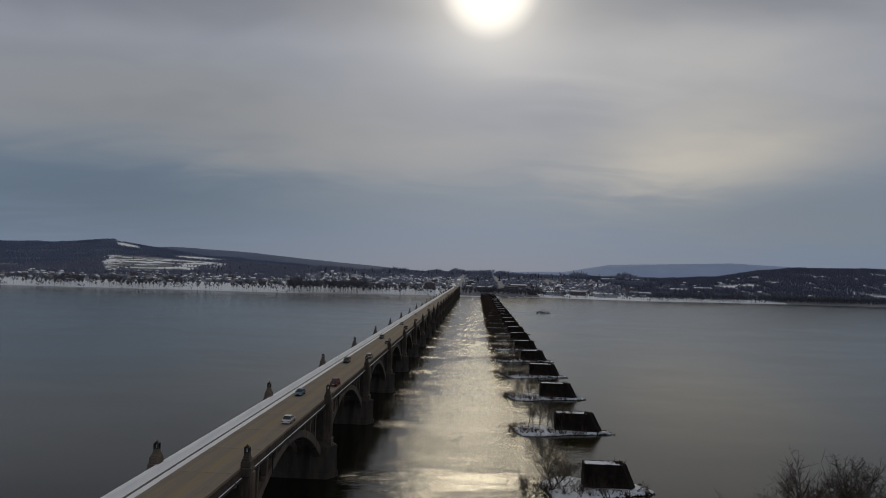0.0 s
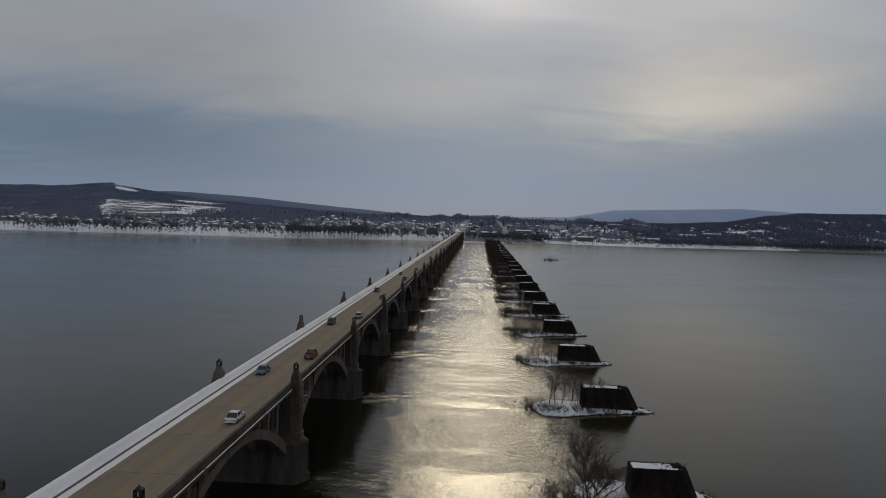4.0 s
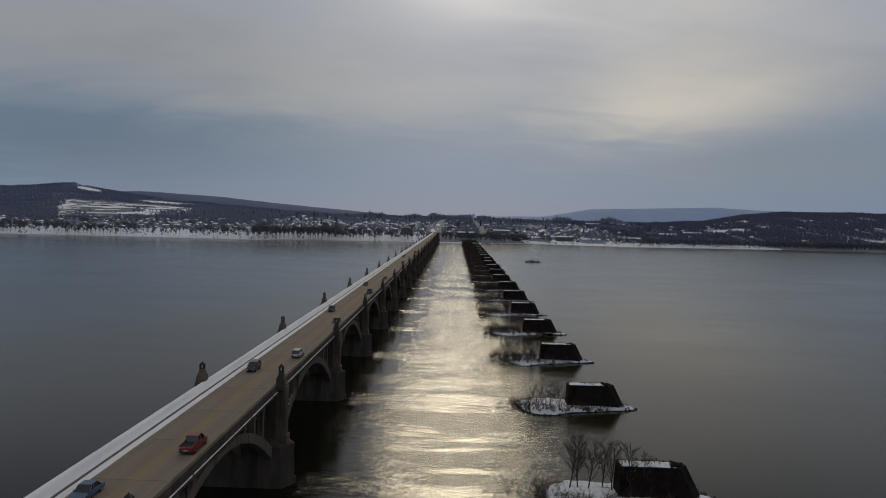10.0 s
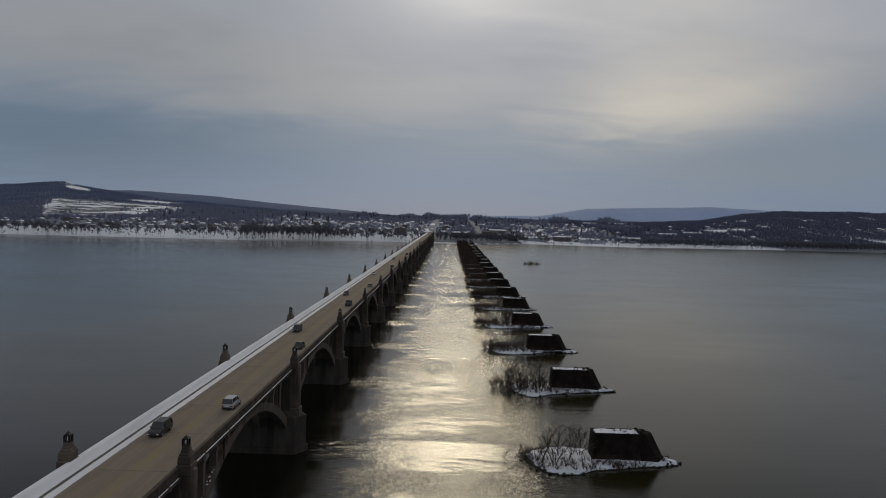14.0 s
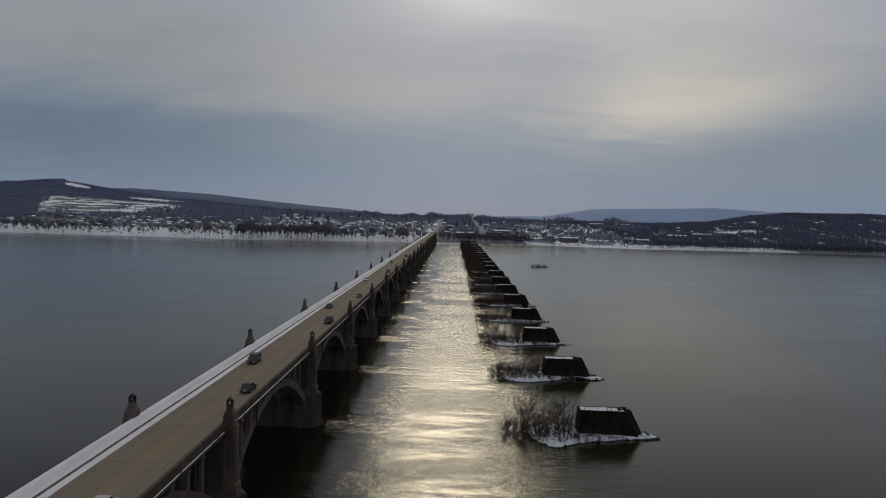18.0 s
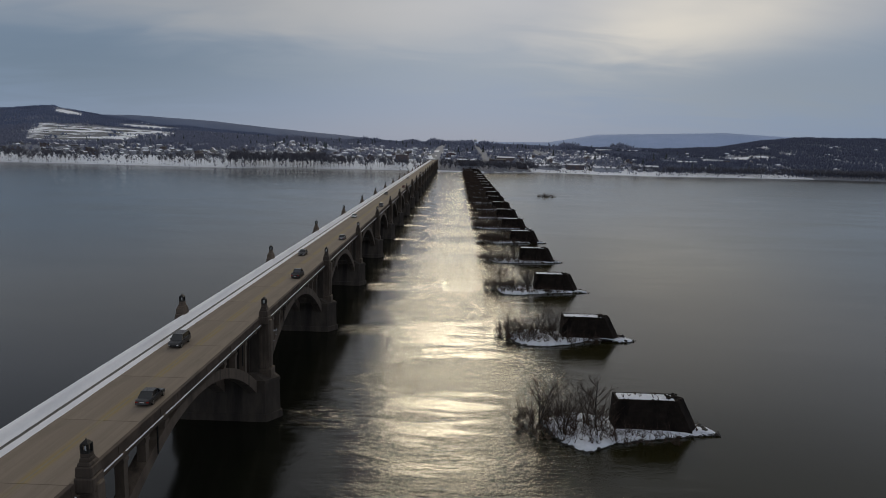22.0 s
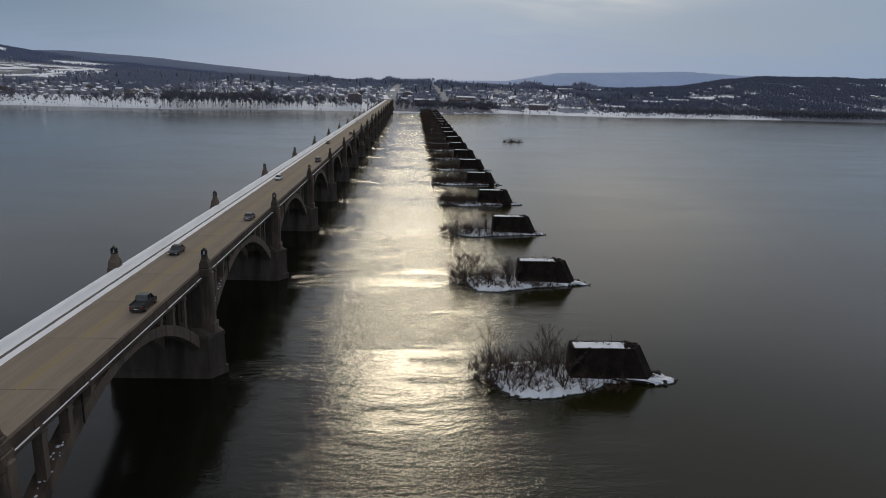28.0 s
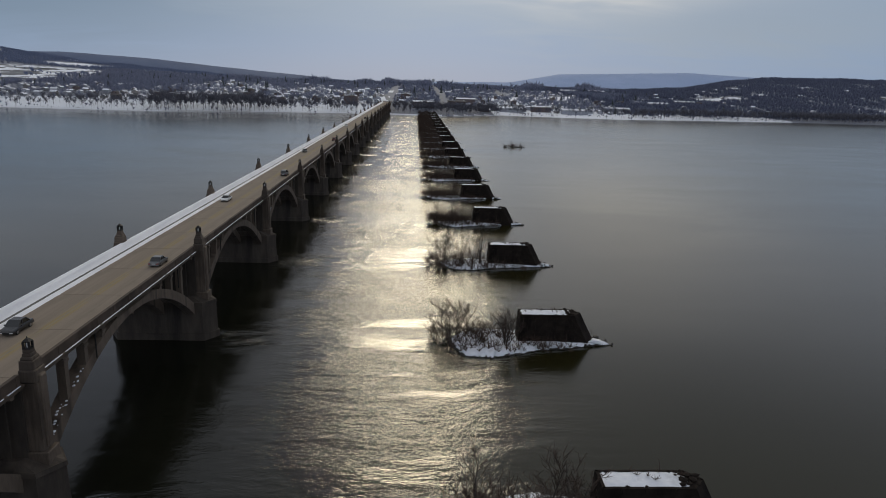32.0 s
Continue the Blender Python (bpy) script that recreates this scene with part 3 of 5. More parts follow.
def make_ground_sheet():
    xs = np.concatenate([np.arange(-5000, -1800, 80), np.arange(-1800, 1600, 18), np.arange(1600, 5001, 80)])
    ys = np.concatenate([np.arange(-900, -200, 50), np.arange(-200, 100, 8), np.arange(100, 1000, 90), np.arange(1000, 1560, 8),
                         np.arange(1560, 2500, 10), np.arange(2500, 2800, 30), np.arange(2800, 5001, 50)])
    gx, gy = np.meshgrid(xs.astype(float), ys.astype(float))
    gz = height(gx, gy)
    verts = np.stack([gx, gy, gz], -1).reshape(-1, 3)
    rows, cols = gx.shape
    i = (np.arange(rows - 1)[:, None] * cols + np.arange(cols - 1)[None, :]).reshape(-1)
    faces = np.stack([i, i + 1, i + cols + 1, i + cols], -1)
    me = bpy.data.meshes.new("ground")
    me.vertices.add(len(verts))
    me.vertices.foreach_set("co", verts.ravel())
    me.loops.add(faces.size)
    me.loops.foreach_set("vertex_index", faces.ravel().astype(np.int32))
    me.polygons.add(len(faces))
    me.polygons.foreach_set("loop_start", np.arange(0, faces.size, 4, dtype=np.int32))
    me.update()
    me.materials.append(M["ground"])
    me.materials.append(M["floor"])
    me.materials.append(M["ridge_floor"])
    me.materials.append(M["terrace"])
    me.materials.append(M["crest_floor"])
    cx, cy = verts[faces, 0].mean(1), verts[faces, 1].mean(1)
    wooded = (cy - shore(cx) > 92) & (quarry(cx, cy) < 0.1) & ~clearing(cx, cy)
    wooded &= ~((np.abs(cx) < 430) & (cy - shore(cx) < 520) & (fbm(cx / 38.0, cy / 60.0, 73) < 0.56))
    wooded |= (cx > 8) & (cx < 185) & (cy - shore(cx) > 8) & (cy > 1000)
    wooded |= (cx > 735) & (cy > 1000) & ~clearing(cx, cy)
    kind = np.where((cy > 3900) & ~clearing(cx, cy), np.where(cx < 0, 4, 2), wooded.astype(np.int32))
    cz = verts[faces, 2]
    fall = (cz[:, 2] + cz[:, 3] - cz[:, 0] - cz[:, 1]) / 2 / np.maximum(verts[faces[:, 3], 1] - verts[faces[:, 0], 1], 1.0)
    broken = 0.6 * fbm(cx / 45.0, cy / 60.0, 71) + 0.4 * fbm(cx / 19.0, cy / 15.0, 77)
    kind = np.where((quarry(cx, cy) > 0.3) & ((fall > 0.115) | (broken > 0.53)), 3, kind)
    me.polygons.foreach_set("material_index", kind.astype(np.int32))
    tagged(new("ground", me), "snow-covered river banks, town slope and wooded hills", "ground", kind="structure")


make_ground_sheet()

bm = bmesh.new()
for x0, x1 in ((-5000, -900), (-900, 0), (0, 900), (900, 5000)):
    for y0, y1 in ((-900, 100), (100, 800), (800, 1800)):
        bm.faces.new([bm.verts.new(p) for p in ((x0, y0, 0), (x1, y0, 0), (x1, y1, 0), (x0, y1, 0))])
bmesh.ops.remove_doubles(bm, verts=bm.verts[:], dist=0.01)
tagged(new("water", mesh_of("water", bm, M["water"])), "grey-green rippled river water with sun glitter", "river", kind="structure")


# ---- the arched road bridge ----
SPAN, FIRST, LAST = 56.4, -2, 24
ROAD_Z, TOP_Z = 17.1, 18.15
bridge = thing("arch_bridge", "long weathered concrete arch road bridge over the river", "bridge", (0, FIRST * SPAN, 0))


def rib_low(u):
    return 14.9 - 9.9 * (u / 25.7) ** 2


def rib_top(u):
    return 16.35 - 0.0138 * u * u


def rib_mesh():
    us = np.linspace(-25.9, 25.9, 29)
    outline = [(u, rib_top(u)) for u in us] + [(u, rib_low(u)) for u in us[::-1]]
    bm = profile_x(bmesh.new(), outline, -0.85, 0.85)
    return mesh_of("arch_rib", bm, M["concrete"])


def beam_mesh():
    """The wall under the deck edge, with small round-headed openings between the columns."""
    outline = [(-26.0, 16.9), (26.0, 16.9)]
    us = [25.9, 20.0, 15.1, 10.2, 5.6]
    right = []
    for a, b in zip(us, us[1:]):
        a, b = a - 0.42, b + 0.42
        for k in range(7):
            w = math.pi * k / 6
            right.append(((a + b) / 2 + (a - b) / 2 * math.cos(w), 15.75 + 0.75 * math.sin(w)))
    outline += [(26.0, 15.75)] + right + [(4.0, 15.75)] + [(-u, z) for u, z in [(4.0, 15.75)] + right[::-1]] + [(-26.0, 15.75)]
    a = bmesh.new()
    profile_x(a, outline, -0.45, 0.45)
    bmesh.ops.triangulate(a, faces=a.faces[:])
    return mesh_of("spandrel_beam", a, M["concrete"])


def column_mesh(u):
    bm = box(bmesh.new(), -0.5, 0.5, -0.42, 0.42, rib_top(abs(u) + 0.4) - 0.35, 15.80)
    box(bm, -0.62, 0.62, -0.52, 0.52, 15.35, 15.72)
    return mesh_of("spandrel_column", bm, M["concrete"])


def pier_meshes():
    """Stem with pointed ends, the footing below and the coping above it."""
    def nose(half_x, half_y, point):
        return [(-half_x, -half_y), (half_x, -half_y), (half_x + point, 0), (half_x, half_y), (-half_x, half_y), (-half_x - point, 0)]

    stem = prism(bmesh.new(), nose(7.9, 2.7, 1.95), 1.3, 6.9, 0.015)
    footing = prism(bmesh.new(), nose(8.1, 2.95, 2.1), -3.0, 1.3)
    coping = prism(bmesh.new(), nose(7.95, 2.8, 1.95), 6.9, 7.45, 0.01)
    cap = prism(bmesh.new(), nose(7.8, 2.6, 1.8), 7.45, 8.4, 0.25)
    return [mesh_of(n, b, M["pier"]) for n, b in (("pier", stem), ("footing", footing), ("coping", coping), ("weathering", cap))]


def wall_mesh():
    """The upper cross wall of a pier."""
    bm = box(bmesh.new(), -6.5, 6.5, -1.2, 1.2, 7.0, 16.6)
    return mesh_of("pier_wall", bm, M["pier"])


def pylon_mesh(side):
    """The pilaster that rises from the pier past the parapet into a stepped lamp pylon; side: 1 or -1."""
    bm = bmesh.new()

    def block(x0, x1, hy, z0, z1, top=0.0, bevel=0.08):
        a, b = sorted((side * x0, side * x1))
        box(bm, a, b, -hy, hy, z0, z1, top, bevel)

    block(6.3, 8.6, 1.2, 7.4, 9.0, 0.0)
    block(6.45, 8.15, 0.95, 9.0, 16.9, 0.03)
    block(6.9, 8.45, 0.55, 9.2, 17.7, 0.0, 0.15)
    block(6.35, 8.1, 1.05, 16.9, 18.35, 0.0, 0.12)
    block(6.42, 7.98, 0.95, 18.35, 19.35, 0.05, 0.1)
    block(6.54, 7.84, 0.80, 19.35, 19.70, 0.10, 0.08)
    block(6.68, 7.66, 0.60, 19.70, 20.05, 0.06, 0.06)
    block(6.74, 7.58, 0.46, 20.05, 20.45, 0.03, 0.05)
    return mesh_of("pylon", bm, M["concrete"])


def lantern_meshes():
    """Base, one post, the roof and the globe of an iron lantern."""
    base = box(bmesh.new(), -0.40, 0.40, -0.40, 0.40, 20.43, 20.52)
    post = box(bmesh.new(), -0.10, 0.10, -0.10, 0.10, 20.52, 21.20)
    roof = lathe(bmesh.new(), [(0.54, 21.20), (0.55, 21.31), (0.48, 21.33), (0.20, 21.56), (0.09, 21.60), (0.05, 21.7), (0.02, 21.8)], 4)
    bmesh.ops.rotate(roof, verts=roof.verts[:], cent=(0, 0, 0), matrix=Matrix.Rotation(math.pi / 4, 3, "Z"))
    globe = lathe(bmesh.new(), [(0.10, 20.54), (0.17, 20.62), (0.17, 20.98), (0.08, 21.10)], 8)
    return [mesh_of("lantern", g, M["iron"]) for g in (base, post, roof)] + [mesh_of("globe", globe, M["globe"])]


def parapet_mesh(side):
    bm = bmesh.new()
    a, b = sorted((side * 6.38, side * 6.72))
    box(bm, a, b, -26.7, 26.7, 16.95, 17.95)
    a, b = sorted((side * 6.33, side * 6.79))
    box(bm, a, b, -26.7, 26.7, 17.95, TOP_Z, 0.02)
    for k in range(12):
        y = -26.4 + 52.8 * k / 11
        a, b = sorted((side * 6.32, side * 6.78))
        box(bm, a, b, y - 0.3, y + 0.3, 16.97, 17.94)
    a, b = sorted((side * 6.5, side * 7.1))
    box(bm, a, b, -26.9, 26.9, 16.75, 17.0)
    a, b = sorted((side * 6.5, side * 6.95))
    box(bm, a, b, -26.9, 26.9, 16.5, 16.75)
    return mesh_of("parapet", bm, M["parapet"])


def ledge_snow_mesh():
    bm = bmesh.new()
    rnd = random.Random(4)
    y = -26.0
    while y < 26.0:
        length = rnd.uniform(3.0, 9.0)
        ys = np.linspace(y, min(y + length, 26.4), 6)
        strip_y(bm, [(6.90, 17.0), (6.92, 17.06), (7.00, 17.06), (7.05, 17.0)], ys, 0.015, rnd.randint(0, 99))
        y += length + rnd.choice((0.1, 0.2, 0.6))
    return mesh_of("ledge_snow", bm, M["snow"])


RIB, BEAM, PIER, WALL = rib_mesh(), beam_mesh(), pier_meshes(), wall_mesh()
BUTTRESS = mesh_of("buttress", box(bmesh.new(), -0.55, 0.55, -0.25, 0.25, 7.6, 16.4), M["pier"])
drain_bm = lathe(bmesh.new(), [(0.09, 12.9), (0.10, 13.0), (0.10, 16.2), (0.15, 16.3), (0.15, 16.48)], 8)
DRAIN = mesh_of("drain_pipe", drain_bm, M["iron"])
COLUMNS = {u: column_mesh(u) for u in (20.0, 15.1, 10.2)}
PYLONS = {1: pylon_mesh(1), -1: pylon_mesh(-1)}
PARAPETS = {1: parapet_mesh(1), -1: parapet_mesh(-1)}
LAMP_BASE, LAMP_POST, LAMP_ROOF, GLOBE = lantern_meshes()
LEDGE = ledge_snow_mesh()

slab_bm = box(bmesh.new(), -4.55, 6.36, -SPAN / 8 + 0.04, SPAN / 8 - 0.04, 16.6, ROAD_Z)
SLAB = mesh_of("road_slab", slab_bm, M["road"])
core_bm = box(bmesh.new(), -6.4, 6.4, -SPAN / 2, SPAN / 2, 16.45, 17.0)
CORE = mesh_of("deck", core_bm, M["concrete"])
walk_bm = box(bmesh.new(), -6.38, -4.6, -SPAN / 2, SPAN / 2, 17.0, 17.30)
WALKWAY = mesh_of("sidewalk", walk_bm, M["kerb"])


def bank_mesh(name, section, wobble, seed):
    """Ploughed snow along one span; closed at the foot so that it lies on the deck."""
    bm = strip_y(bmesh.new(), section, np.linspace(-SPAN / 2, SPAN / 2, 41), wobble, seed)
    for row in (0, 40):
        for k in range(len(section)):
            bm.verts.ensure_lookup_table()
            v = bm.verts[row * len(section) + k]
            v.co.x, v.co.z = section[k]
    return mesh_of(name, bm, M["bank_snow"], True)


BANKS = [bank_mesh("snow_bank", [(-6.82, 18.14), (-6.76, 18.24), (-6.50, 18.28), (-6.26, 18.24), (-6.02, 17.92), (-5.80, 17.60), (-5.58, 17.40), (-5.40, 17.29)], 0.014, s) for s in (1, 2, 3)]
GUTTERS = [bank_mesh("gutter_snow", [(-4.92, 17.29), (-4.84, 17.36), (-4.60, 17.38), (-4.45, 17.24), (-4.25, 17.14), (-4.12, 17.09)], 0.03, s) for s in (4, 5, 6)]
line_bm = bmesh.new()
box(line_bm, 0.76, 1.02, -SPAN / 2 + 0.1, SPAN / 2 - 0.1, ROAD_Z - 0.02, ROAD_Z + 0.004)
LINE = mesh_of("centre_line", line_bm, M["paint"])
BITS = []
for seed in (3, 5, 8):
    crnd = random.Random(seed)
    clump = bmesh.new()
    for k in range(26):
        u = -crnd.uniform(16.0, 24.5)
        x = crnd.uniform(5.6, 6.45)
        s = crnd.uniform(0.06, 0.22)
        made = bmesh.ops.create_icosphere(clump, subdivisions=1, radius=s)["verts"]
        for v in made:
            v.co = Vector((x + v.co.x, u + v.co.y * 1.6, rib_top(u) + v.co.z * 0.5))
    BITS.append(mesh_of("rib_snow", clump, M["snow"]))

for i in range(FIRST, LAST + 1):
    y = (i - FIRST) * SPAN
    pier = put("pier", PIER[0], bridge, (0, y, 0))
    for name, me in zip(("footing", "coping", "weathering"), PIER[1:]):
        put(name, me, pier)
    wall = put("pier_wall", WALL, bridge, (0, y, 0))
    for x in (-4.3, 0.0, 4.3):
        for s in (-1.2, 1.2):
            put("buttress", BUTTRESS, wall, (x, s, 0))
    for side in (1, -1):
        pylon = put("pylon", PYLONS[side], bridge, (0, y, 0))
        put("lantern_base", LAMP_BASE, pylon, (side * 7.15, 0, 0), 0, "black iron lantern base")
        for dx, dy in ((-0.3, -0.3), (0.3, -0.3), (0.3, 0.3), (-0.3, 0.3)):
            put("lantern_post", LAMP_POST, pylon, (side * 7.15 + dx, dy, 0))
        put("lantern_roof", LAMP_ROOF, pylon, (side * 7.15, 0, 0), 0, "black iron lantern roof")
        put("globe", GLOBE, pylon, (side * 7.15, 0, 0), 0, "milk-glass lamp globe")
    middle = y + SPAN / 2
    for x in (-5.6, 0.0, 5.6):
        put("arch_rib", RIB, bridge, (x, middle, 0))
    for x in (-6.0, 6.0):
        put("spandrel_beam", BEAM, bridge, (x, middle, 0))
    for u, me in COLUMNS.items():
        for x in (-5.9, 0.0, 5.9):
            for s in (-1, 1):
                put("spandrel_column", me, bridge, (x, middle + s * u, 0))
    for x, u in ((6.72, -13.2), (6.72, 17.4), (-6.72, -13.2)):
        put("drain_pipe", DRAIN, bridge, (x, middle + u, 0), 0, "rusty drain pipe")
    put("deck", CORE, bridge, (0, middle, 0))
    put("sidewalk", WALKWAY, bridge, (0, middle, 0), 0, "dark wet sidewalk")
    for k in range(4):
        put("road_slab", SLAB, bridge, (0, middle + SPAN * (k - 1.5) / 4, 0), 0, "tan salt-stained concrete road slab")
    put("parapet", PARAPETS[1], bridge, (0, middle, 0))
    put("parapet", PARAPETS[-1], bridge, (0, middle, 0))
    put("centre_line", LINE, bridge, (0, middle, 0), 0, "faded, smeared yellow centre line")
    tagged(put("ledge_snow", LEDGE, bridge, (0, middle, 0), 0, "thin snow on the ledge"), kind="stuff")
    put("snow_bank", BANKS[i % 3], bridge, (0, middle, 0), 0, "white snow ploughed against the parapet")
    put("gutter_snow", GUTTERS[i % 3], bridge, (0, middle, 0), 0, "strip of white gutter snow")
    if i % 3 != 1:
        tagged(put("rib_snow", BITS[i % 3], bridge, (0, middle, 0), 0, "patches of snow on the arch"), kind="stuff")
END_Y = (LAST + 1) * SPAN
approach = bmesh.new()
box(approach, -7.0, 7.0, END_Y - FIRST * SPAN, END_Y - FIRST * SPAN + 70, 0.0, 16.95)
box(approach, -6.8, -6.4, END_Y - FIRST * SPAN, END_Y - FIRST * SPAN + 70, 16.95, 18.1)
box(approach, 6.4, 6.8, END_Y - FIRST * SPAN, END_Y - FIRST * SPAN + 70, 16.95, 18.1)
part("approach", approach, M["concrete"], bridge)


# ---- the row of old bridge piers ----
def ashlar(seed):
    """Courses of separate blocks round a battered pier with a raking, pointed upstream end."""
    rnd = random.Random(seed)
    bm = bmesh.new()
    courses, z0, top = 9, -0.4, 6.15

    def ring(f):
        """Outline at a height share f: downstream end square, upstream end a raking point."""
        b = 0.32 * (1 - f)
        right = 80.2 + 3.4 * (1 - f)
        return [(68.3 - b, -1.8 - b), (right - 1.6, -1.8 - b), (right, 0.0), (right - 1.6, 1.8 + b), (68.3 - b, 1.8 + b)]

    core = [bm.verts.new((x * 0.994 + 0.45, y * 0.9, z0)) for x, y in ring(0)]
    lid = [bm.verts.new((x * 0.998 + 0.15, y * 0.9, top - 0.1)) for x, y in ring(1)]
    bm.faces.new(lid)
    for k in range(5):
        bm.faces.new((core[k], core[(k + 1) % 5], lid[(k + 1) % 5], lid[k]))
    for c in range(courses):
        za, zb = z0 + (top - z0) * c / courses, z0 + (top - z0) * (c + 1) / courses
        lo, hi = ring(c / courses), ring((c + 1) / courses)
        for k in range(5):
            p0, p1 = Vector((*lo[k], za)), Vector((*lo[(k + 1) % 5], za))
            q0, q1 = Vector((*hi[k], zb)), Vector((*hi[(k + 1) % 5], zb))
            length = (p1 - p0).length
            count = max(1, round(length / 1.25))
            cuts = sorted([0.0] + [(j + rnd.uniform(-0.22, 0.22) + 0.5 * (c % 2)) / count for j in range(1, count)] + [1.0])
            out = Vector((p1.y - p0.y, p0.x - p1.x, 0)).normalized()
            for s, e in zip(cuts, cuts[1:]):
                if e - s < 0.02:
                    continue
                proud = rnd.uniform(0.0, 0.06)
                g = 0.012 / max(length, 0.5)
                s, e = s + g, e - g
                a, b = p0.lerp(p1, s), p0.lerp(p1, e)
                d, f = q0.lerp(q1, s), q0.lerp(q1, e)
                lift = Vector((0, 0, 0.01))
                front = [a + out * proud + lift, b + out * proud + lift, f + out * proud - lift, d + out * proud - lift]
                back = [v - out * 0.35 for v in front]
                fv = [bm.verts.new(v) for v in front]
                bv = [bm.verts.new(v) for v in back]
                bm.faces.new(fv)
                for j in range(4):
                    bm.faces.new((fv[(j + 1) % 4], fv[j], bv[j], bv[(j + 1) % 4]))
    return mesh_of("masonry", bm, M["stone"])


def cap_snow(seed):
    """The uneven snow on top, stopping short of the broken stones at the pointed end."""
    rnd = random.Random(seed)
    bm = bmesh.new()
    nx, ny = 16, 5
    rows = []
    for ix in range(nx + 1):
        x = 68.45 + (78.6 + rnd.uniform(-0.3, 0.3) - 68.45) * ix / nx
        row = []
        for iy in range(ny + 1):
            y = -1.7 + 3.4 * iy / ny + (rnd.uniform(-0.12, 0.12) if 0 < ix < nx else 0)
            edge = ix in (0, nx) or iy in (0, ny)
            row.append(bm.verts.new((x, max(-1.75, min(1.75, y)), 6.03 if edge else 6.16 + rnd.uniform(-0.05, 0.14))))
        rows.append(row)
    for a, b in zip(rows, rows[1:]):
        for k in range(ny):
            bm.faces.new((a[k], b[k], b[k + 1], a[k + 1]))
    return mesh_of("snow_cap", bm, M["snow"], True)


def rubble(bm, rnd, x, y, z, size):
    """One angular stone."""
    made = bmesh.ops.create_icosphere(bm, subdivisions=1, radius=size)["verts"]
    sx, sy, sz = rnd.uniform(0.7, 1.4), rnd.uniform(0.7, 1.3), rnd.uniform(0.45, 0.8)
    for v in made:
        k = rnd.uniform(0.8, 1.15)
        v.co = Vector((x + v.co.x * sx * k, y + v.co.y * sy * k, z + v.co.z * sz * k))


def crown_stones(seed):
    rnd = random.Random(seed)
    bm = bmesh.new()
    for k in range(16):
        rubble(bm, rnd, rnd.uniform(77.3, 79.6), rnd.uniform(-1.5, 1.5), 6.1 + rnd.uniform(0, 0.25), rnd.uniform(0.2, 0.5))
    for k in range(6):
        rubble(bm, rnd, rnd.uniform(68.6, 77.0), rnd.choice((-1.5, 1.5)), 6.15, rnd.uniform(0.15, 0.3))
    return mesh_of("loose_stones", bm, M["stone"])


def islet_outline(rnd, bare=False):
    """The low bar of gravel and snow round a pier: wide at the downstream end, a thin lip upstream."""
    tail = rnd.uniform(51.5, 56.0)
    pts = [(tail, 1.5), (tail + 1.0, -3.5), (tail + 3.0, -7.2), (62.0, -8.6 + rnd.uniform(-1, 1)), (67.0, -6.8), (72.0, -4.9), (78.0, -3.4), (83.0, -2.4), (86.3, -0.9),
           (85.2, 1.4), (80.0, 3.2), (72.0, 4.0), (66.0, 5.6), (59.0, 5.4)]
    if bare:
        pts[4:9] = [(66.5, -7.4), (71.0, -5.6), (74.0, -2.6), (81.0, -1.9), (84.5, -2.7), (87.2, -1.2)]
    return [(x + rnd.uniform(-0.5, 0.5), y + rnd.uniform(-0.4, 0.4)) for x, y in pts]


def islet_meshes(seed, bare=False):
    rnd = random.Random(seed)
    outline = islet_outline(rnd, bare)
    cx, cy = 66.0, -1.2
    dense = []
    for k in range(len(outline)):
        a, b = outline[k], outline[(k + 1) % len(outline)]
        z = outline[k - 1]
        c = outline[(k + 2) % len(outline)]
        for s in range(9):
            f = s / 9
            w = (-0.5 * f + f * f - 0.5 * f ** 3, 1 - 2.5 * f * f + 1.5 * f ** 3, 0.5 * f + 2 * f * f - 1.5 * f ** 3, -0.5 * f * f + 0.5 * f ** 3)
            dense.append(tuple(sum(g * p[e] for g, p in zip(w, (z, a, b, c))) + rnd.gauss(0, 0.20) for e in (0, 1)))

    def sheet(name, levels, material, jitter, tail=1.0):
        bm = bmesh.new()
        rings = []
        for share, z in levels:
            rings.append([bm.verts.new((cx + (x - cx) * share * (tail if x < cx else 1.0) + rnd.uniform(-1, 1) * jitter, cy + (y - cy) * share + rnd.uniform(-1, 1) * jitter,
                                        z + rnd.uniform(-1, 1) * jitter * 0.5)) for x, y in dense])
        for a, b in zip(rings, rings[1:]):
            for k in range(len(dense)):
                j = (k + 1) % len(dense)
                bm.faces.new((a[k], a[j], b[j], b[k]))
        bm.faces.new(rings[-1])
        bmesh.ops.triangulate(bm, faces=[f for f in bm.faces if len(f.verts) > 4])
        return mesh_of(name, bm, material, True)

    bar = sheet("gravel_bar", [(1.0, -0.9), (0.975, 0.06), (0.94, 0.30), (0.6, 0.60)], M["rock"], 0.12, 0.90)
    snow = sheet("snow_sheet", [(0.970, 0.16), (0.945, 0.48), (0.86, 0.72), (0.7, 0.84), (0.45, 0.95)], M["snow"], 0.14, 0.87)
    stones = bmesh.new()
    for k in range(75):
        x, y = dense[rnd.randrange(len(dense))]
        f = rnd.uniform(0.93, 1.01)
        rubble(stones, rnd, cx + (x - cx) * f, cy + (y - cy) * f, rnd.uniform(0.05, 0.35), rnd.choice((0.12, 0.18, 0.25, 0.35)))
    for k in range(14):
        rubble(stones, rnd, rnd.uniform(80.5, 84.5), rnd.uniform(-2.2, 2.2), rnd.uniform(0.3, 0.7), rnd.uniform(0.3, 0.7))
    return bar, snow, mesh_of("rubble_stones", stones, M["rock"])


